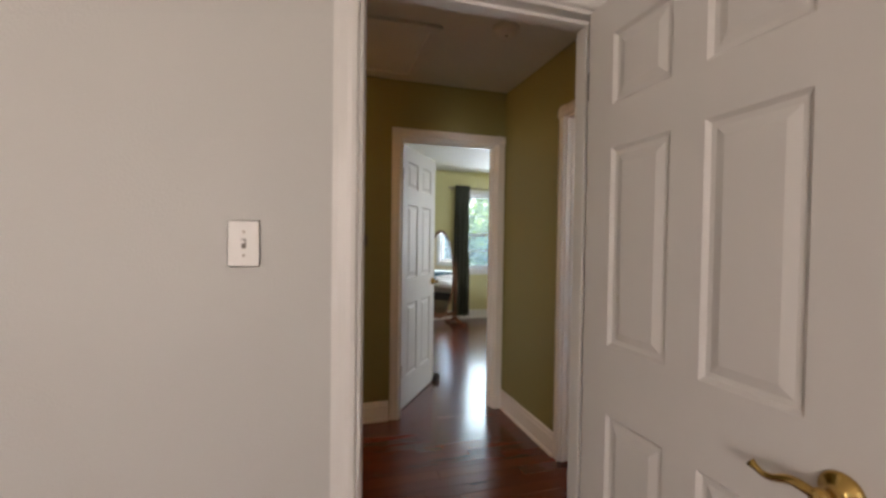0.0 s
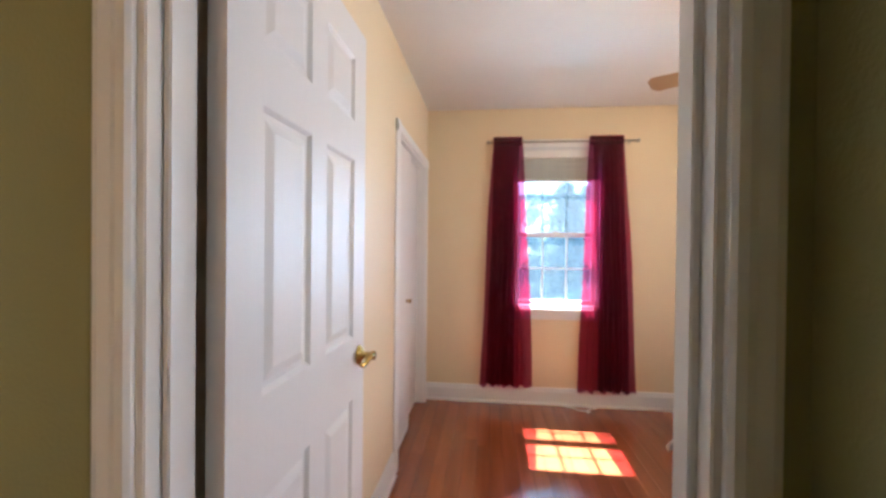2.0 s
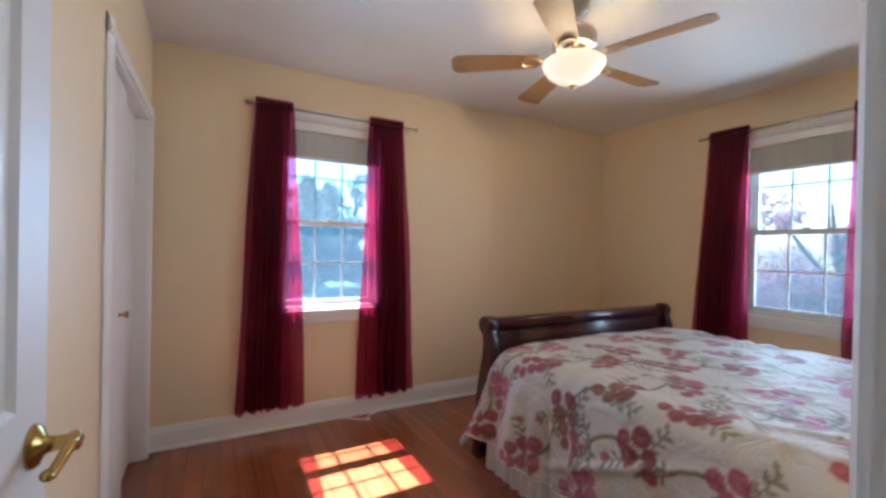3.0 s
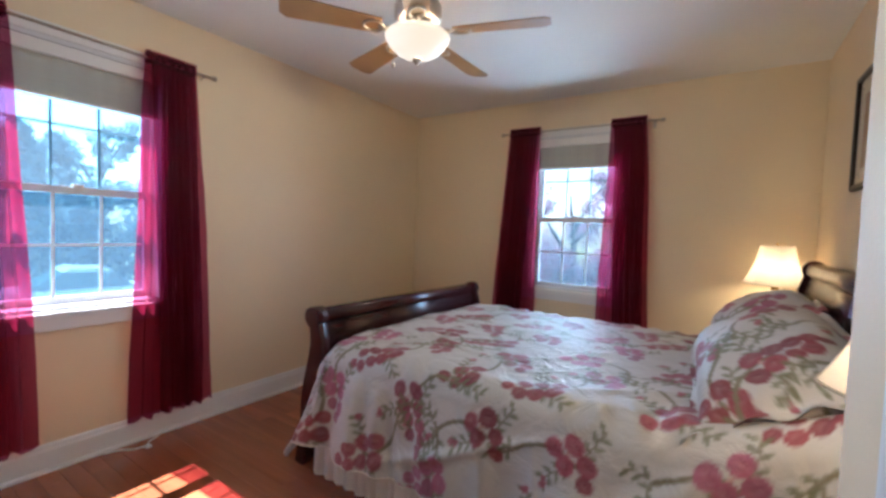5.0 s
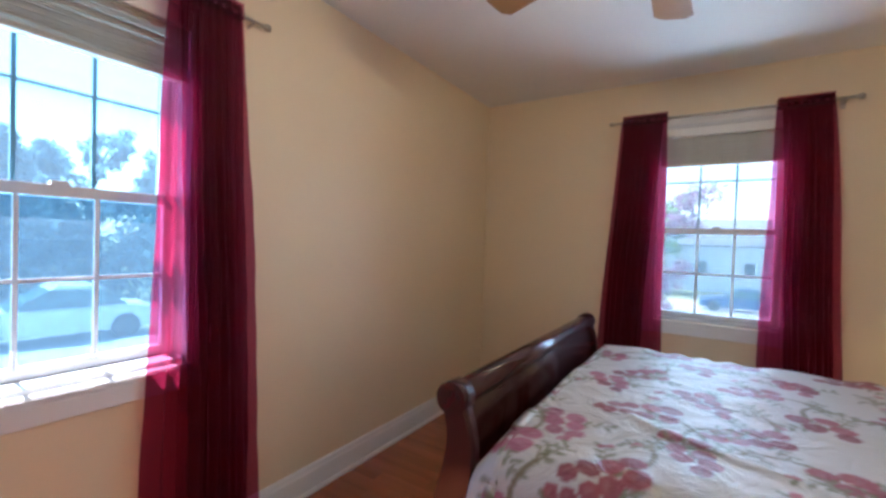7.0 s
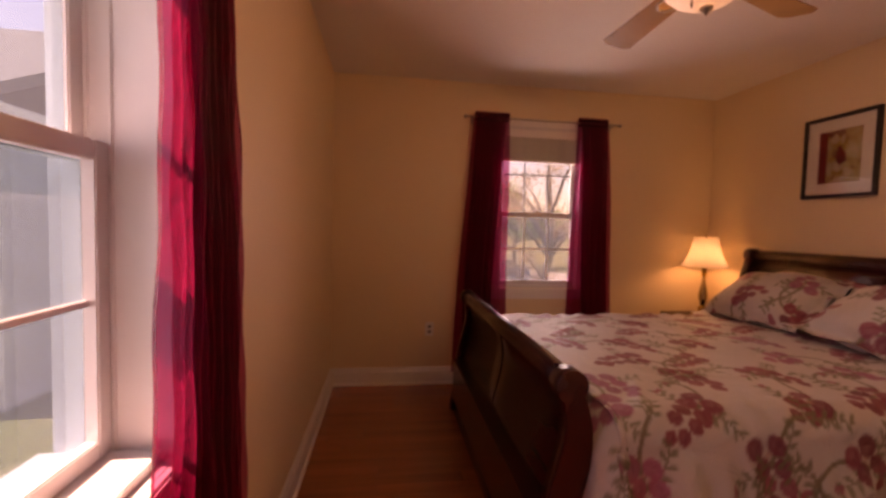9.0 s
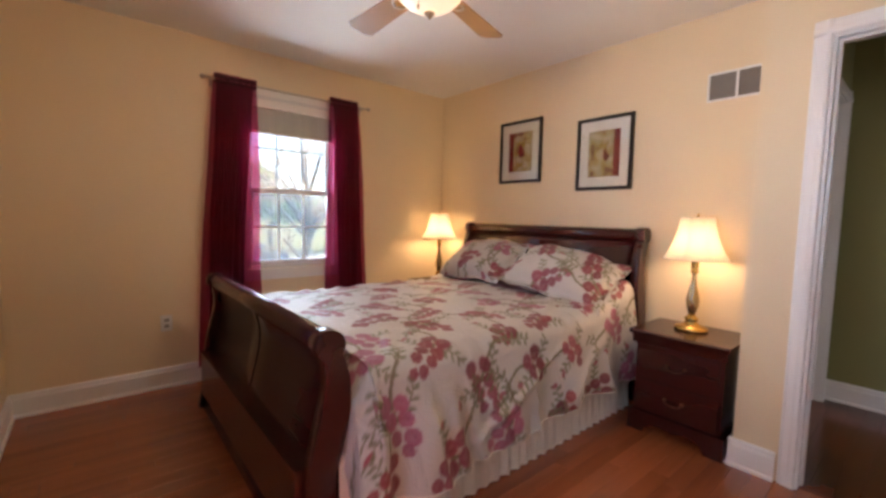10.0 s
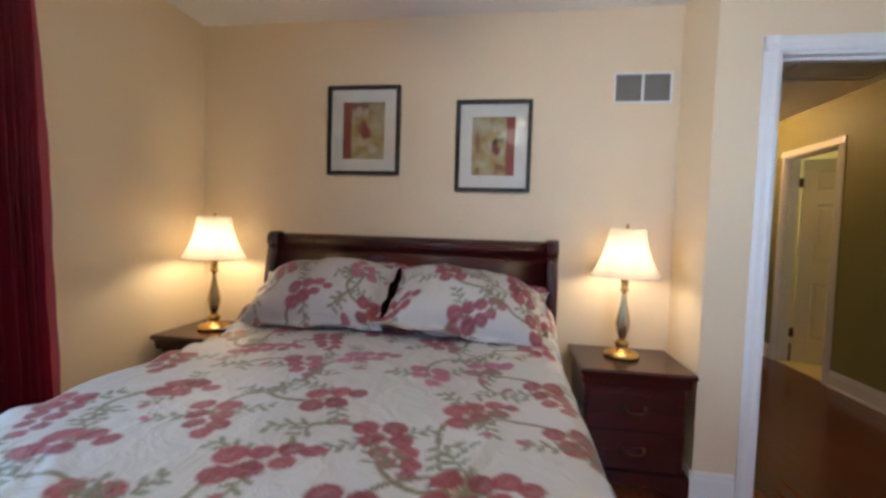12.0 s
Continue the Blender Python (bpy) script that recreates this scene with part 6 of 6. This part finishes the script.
def house(x0, y0, x1, y1, h, label, face_windows):
    z = min(ground_z(x0, y0), ground_z(x1, y1)) - 0.1
    root = thing("house", label, "house", pose((x0 + x1) / 2, (y0 + y1) / 2, z))
    w, d = (x1 - x0) / 2, (y1 - y0) / 2
    bm = bmesh.new()
    rows = int(h / 0.16)
    box(bm, -w + 0.02, -d + 0.02, 0, w - 0.02, d - 0.02, h)
    part("wall", bm, SIDING, root)
    bm = bmesh.new()
    for i in range(rows):
        za = h * i / rows
        zb = za + h / rows
        for sy in (-1, 1):
            prism(bm, [(sy * (d - 0.005), za), (sy * (d + 0.012), za), (sy * (d - 0.002), zb)], "x", -w, w)
        for sx in (-1, 1):
            prism(bm, [(sx * (w - 0.005), za), (sx * (w + 0.012), za), (sx * (w - 0.002), zb)], "y", -d, d)
    cl = part("siding_boards", bm, SIDING, root)
    cl["kind"] = "stuff"
    bm = bmesh.new()
    prism(bm, [(-d - 0.4, h - 0.05), (0, h + d * 0.55), (d + 0.4, h - 0.05), (d + 0.4, h + 0.10), (0, h + d * 0.55 + 0.2), (-d - 0.4, h + 0.10)], "x", -w - 0.3, w + 0.3)
    part("roof", bm, ROOFM, root)
    for sx in (-1, 1):
        for sy in (-1, 1):
            bm = bmesh.new()
            rbox(bm, sx * w - 0.05, sy * d - 0.05, 0, sx * w + 0.05, sy * d + 0.05, h, 0.01)
            part("corner_board", bm, TRIM, root)
    for side, u, zc in face_windows:
        bm = bmesh.new()
        if side == "w":
            rbox(bm, -w - 0.05, u - 0.45, zc - 0.65, -w + 0.05, u + 0.45, zc + 0.65, 0.01)
        else:
            s = 1 if side == "n" else -1
            rbox(bm, u - 0.45, s * d - 0.05, zc - 0.65, u + 0.45, s * d + 0.05, zc + 0.65, 0.01)
        fr = part("window", bm, TRIM, root)
        bm = bmesh.new()
        if side == "w":
            box(bm, -w - 0.056, u - 0.38, zc - 0.58, -w - 0.052, u + 0.38, zc + 0.58)
        else:
            s = 1 if side == "n" else -1
            box(bm, u - 0.38, s * (d + 0.052), zc - 0.58, u + 0.38, s * (d + 0.056), zc + 0.58)
        part("pane", bm, BLACK, fr)


house(8.6, -13.0, 15.5, -4.4, 4.6, "white clapboard neighbouring house with a grey roof", (("w", 0.5, 2.6), ("w", -2.5, 2.6), ("n", 0.6, 2.6), ("n", 2.4, 2.6)))
house(-7.0, -52.0, 6.0, -43.0, 4.2, "pale house across the street", (("n", -3.5, 2.2), ("n", 0.0, 2.2), ("n", 3.5, 2.2)))


CARGLASS = surface("teal_car_glass", (0.06, 0.13, 0.14), rough=0.08)


def car(x, y, heading, paint, label):
    root = thing("car", label, "car", pose(x, y, ground_z(x, y) + 0.05, 0, 0, heading))
    bm = bmesh.new()
    prof = [(-2.15, 0.32), (-2.18, 0.62), (-2.05, 0.80), (-1.35, 0.90), (0.75, 0.90), (1.75, 0.80), (2.12, 0.62), (2.15, 0.35), (1.9, 0.26), (-1.9, 0.26)]
    prism(bm, prof, "y", -0.86, 0.86)
    bmesh.ops.bevel(bm, geom=bm.edges[:], offset=0.05, segments=2, affect="EDGES", clamp_overlap=True)
    body = part("body", bm, paint, root, smooth=False)
    bm = bmesh.new()
    prism(bm, [(-1.45, 0.88), (-0.85, 1.36), (0.05, 1.42), (0.95, 0.88)], "y", -0.74, 0.74)
    bmesh.ops.bevel(bm, geom=bm.edges[:], offset=0.06, segments=2, affect="EDGES", clamp_overlap=True)
    part("windows", bm, CARGLASS, body)
    bm = bmesh.new()
    prism(bm, [(-0.98, 1.34), (-0.80, 1.41), (0.02, 1.455), (0.16, 1.36)], "y", -0.72, 0.72)
    part("roof", bm, paint, body)
    for wx in (-1.35, 1.32):
        for wy in (-0.80, 0.80):
            bm = bmesh.new()
            lathe(bm, [(0.20, -0.10), (0.31, -0.10), (0.33, -0.06), (0.33, 0.06), (0.31, 0.10), (0.20, 0.10)], pose(wx, wy, 0.33, 90, 0, 0), 24)
            t = part("tyre", bm, BLACK, root)
            bm = bmesh.new()
            lathe(bm, [(0.20, -0.09), (0.20, 0.09), (0.06, 0.095)], pose(wx, wy, 0.33, 90, 0, 0), 20)
            part("rim", bm, NICKEL, t)
    for s in (-1, 1):
        bm = bmesh.new()
        rbox(bm, 2.05, s * 0.62 - 0.16, 0.60, 2.13, s * 0.62 + 0.16, 0.72, 0.02)
        part("headlight", bm, PLASTIC, root)
        bm = bmesh.new()
        rbox(bm, -2.16, s * 0.65 - 0.12, 0.64, -2.08, s * 0.65 + 0.12, 0.76, 0.02)
        part("tail_light", bm, ARTRED, root)


car(16.6, -2.0, 84, surface("white_car_paint", (0.75, 0.76, 0.78), rough=0.25, coat=0.6), "white car parked on the driveway")
BLUEPAINT = surface("blue_car_paint", (0.03, 0.09, 0.24), rough=0.25, coat=0.6)
car(0.8, -29.5, 0, BLUEPAINT, "dark blue car parked in the street")
car(-5.0, -29.3, 0, BLUEPAINT, "dark blue car parked in the street")

# ---- floor boards ----


def boards(parent, x0, y0, x1, y1, mat, width, length, seed, keep=None, along="x"):
    """Rows of boards with fine open joints; those outside keep are joined into one part."""
    rng = random.Random(seed)
    rows = max(1, round((y1 - y0) / width))
    wd = (y1 - y0) / rows
    rest_v, rest_f = [], []
    for r in range(rows):
        ya, yb = y0 + r * wd + 0.0003, y0 + (r + 1) * wd - 0.0003
        x = x0 - rng.uniform(0.0, length * 0.8)
        while x < x1:
            e = x + length * rng.uniform(0.75, 1.25)
            a, b = max(x, x0) + 0.0006, min(e, x1) - 0.0006
            x = e
            if b - a < 0.02:
                continue
            c = 0.0009
            dz = rng.uniform(-0.0002, 0.0002)
            cx, cy = (a + b) / 2, (ya + yb) / 2
            hx, hy = (b - a) / 2, (yb - ya) / 2
            v = [(-hx, -hy, -0.012), (hx, -hy, -0.012), (hx, hy, -0.012), (-hx, hy, -0.012),
                 (-hx, -hy, -c + dz), (hx, -hy, -c + dz), (hx, hy, -c + dz), (-hx, hy, -c + dz),
                 (-hx + c, -hy + c, dz), (hx - c, -hy + c, dz), (hx - c, hy - c, dz), (-hx + c, hy - c, dz)]
            f = [(0, 1, 5, 4), (1, 2, 6, 5), (2, 3, 7, 6), (3, 0, 4, 7), (4, 5, 9, 8), (5, 6, 10, 9), (6, 7, 11, 10), (7, 4, 8, 11), (8, 9, 10, 11)]
            if keep is None or (keep[0] < cx < keep[1] and keep[2] < cy < keep[3]):
                me = bpy.data.meshes.new("board")
                me.from_pydata(v, [], f)
                me.materials.append(mat)
                ob = new("board", me)
                ob.parent = parent
                ob.matrix_basis = pose(cx, cy, 0)
            else:
                k = len(rest_v)
                rest_v += [(p[0] + cx, p[1] + cy, p[2]) for p in v]
                rest_f += [tuple(i + k for i in q) for q in f]
    if rest_v:
        me = bpy.data.meshes.new("far_boards")
        me.from_pydata(rest_v, [], rest_f)
        me.materials.append(mat)
        ob = new("far_boards", me)
        ob.parent = parent
        ob["kind"] = "stuff"


boards(floor_bedroom, 1.166, -1.64, 4.08, 2.42, FLOORM, 0.083, 1.0, 1)
boards(floor_bedroom_west, 0.84, -1.64, 1.165, 1.16, FLOORM, 0.083, 1.0, 2)
boards(floor_hall, -8.0, 1.20, 1.165, 3.126, DARKFLOOR, 0.083, 1.0, 3, (-1.2, 1.2, 1.0, 3.2))
boards(floor_hall, -0.49, 3.126, 1.165, 6.6, DARKFLOOR, 0.083, 1.0, 4, (0, 0, 0, 0))
boards(floor_hall, -8.0, 0.11, -4.2, 1.20, DARKFLOOR, 0.083, 1.0, 7, (0, 0, 0, 0))
boards(floor_hall, -8.0, 3.126, -4.2, 5.2, DARKFLOOR, 0.083, 1.0, 8, (0, 0, 0, 0))
boards(floor_north_room, 1.166, 3.126, 4.08, 6.6, DARKFLOOR, 0.083, 1.0, 5, (0, 0, 0, 0))
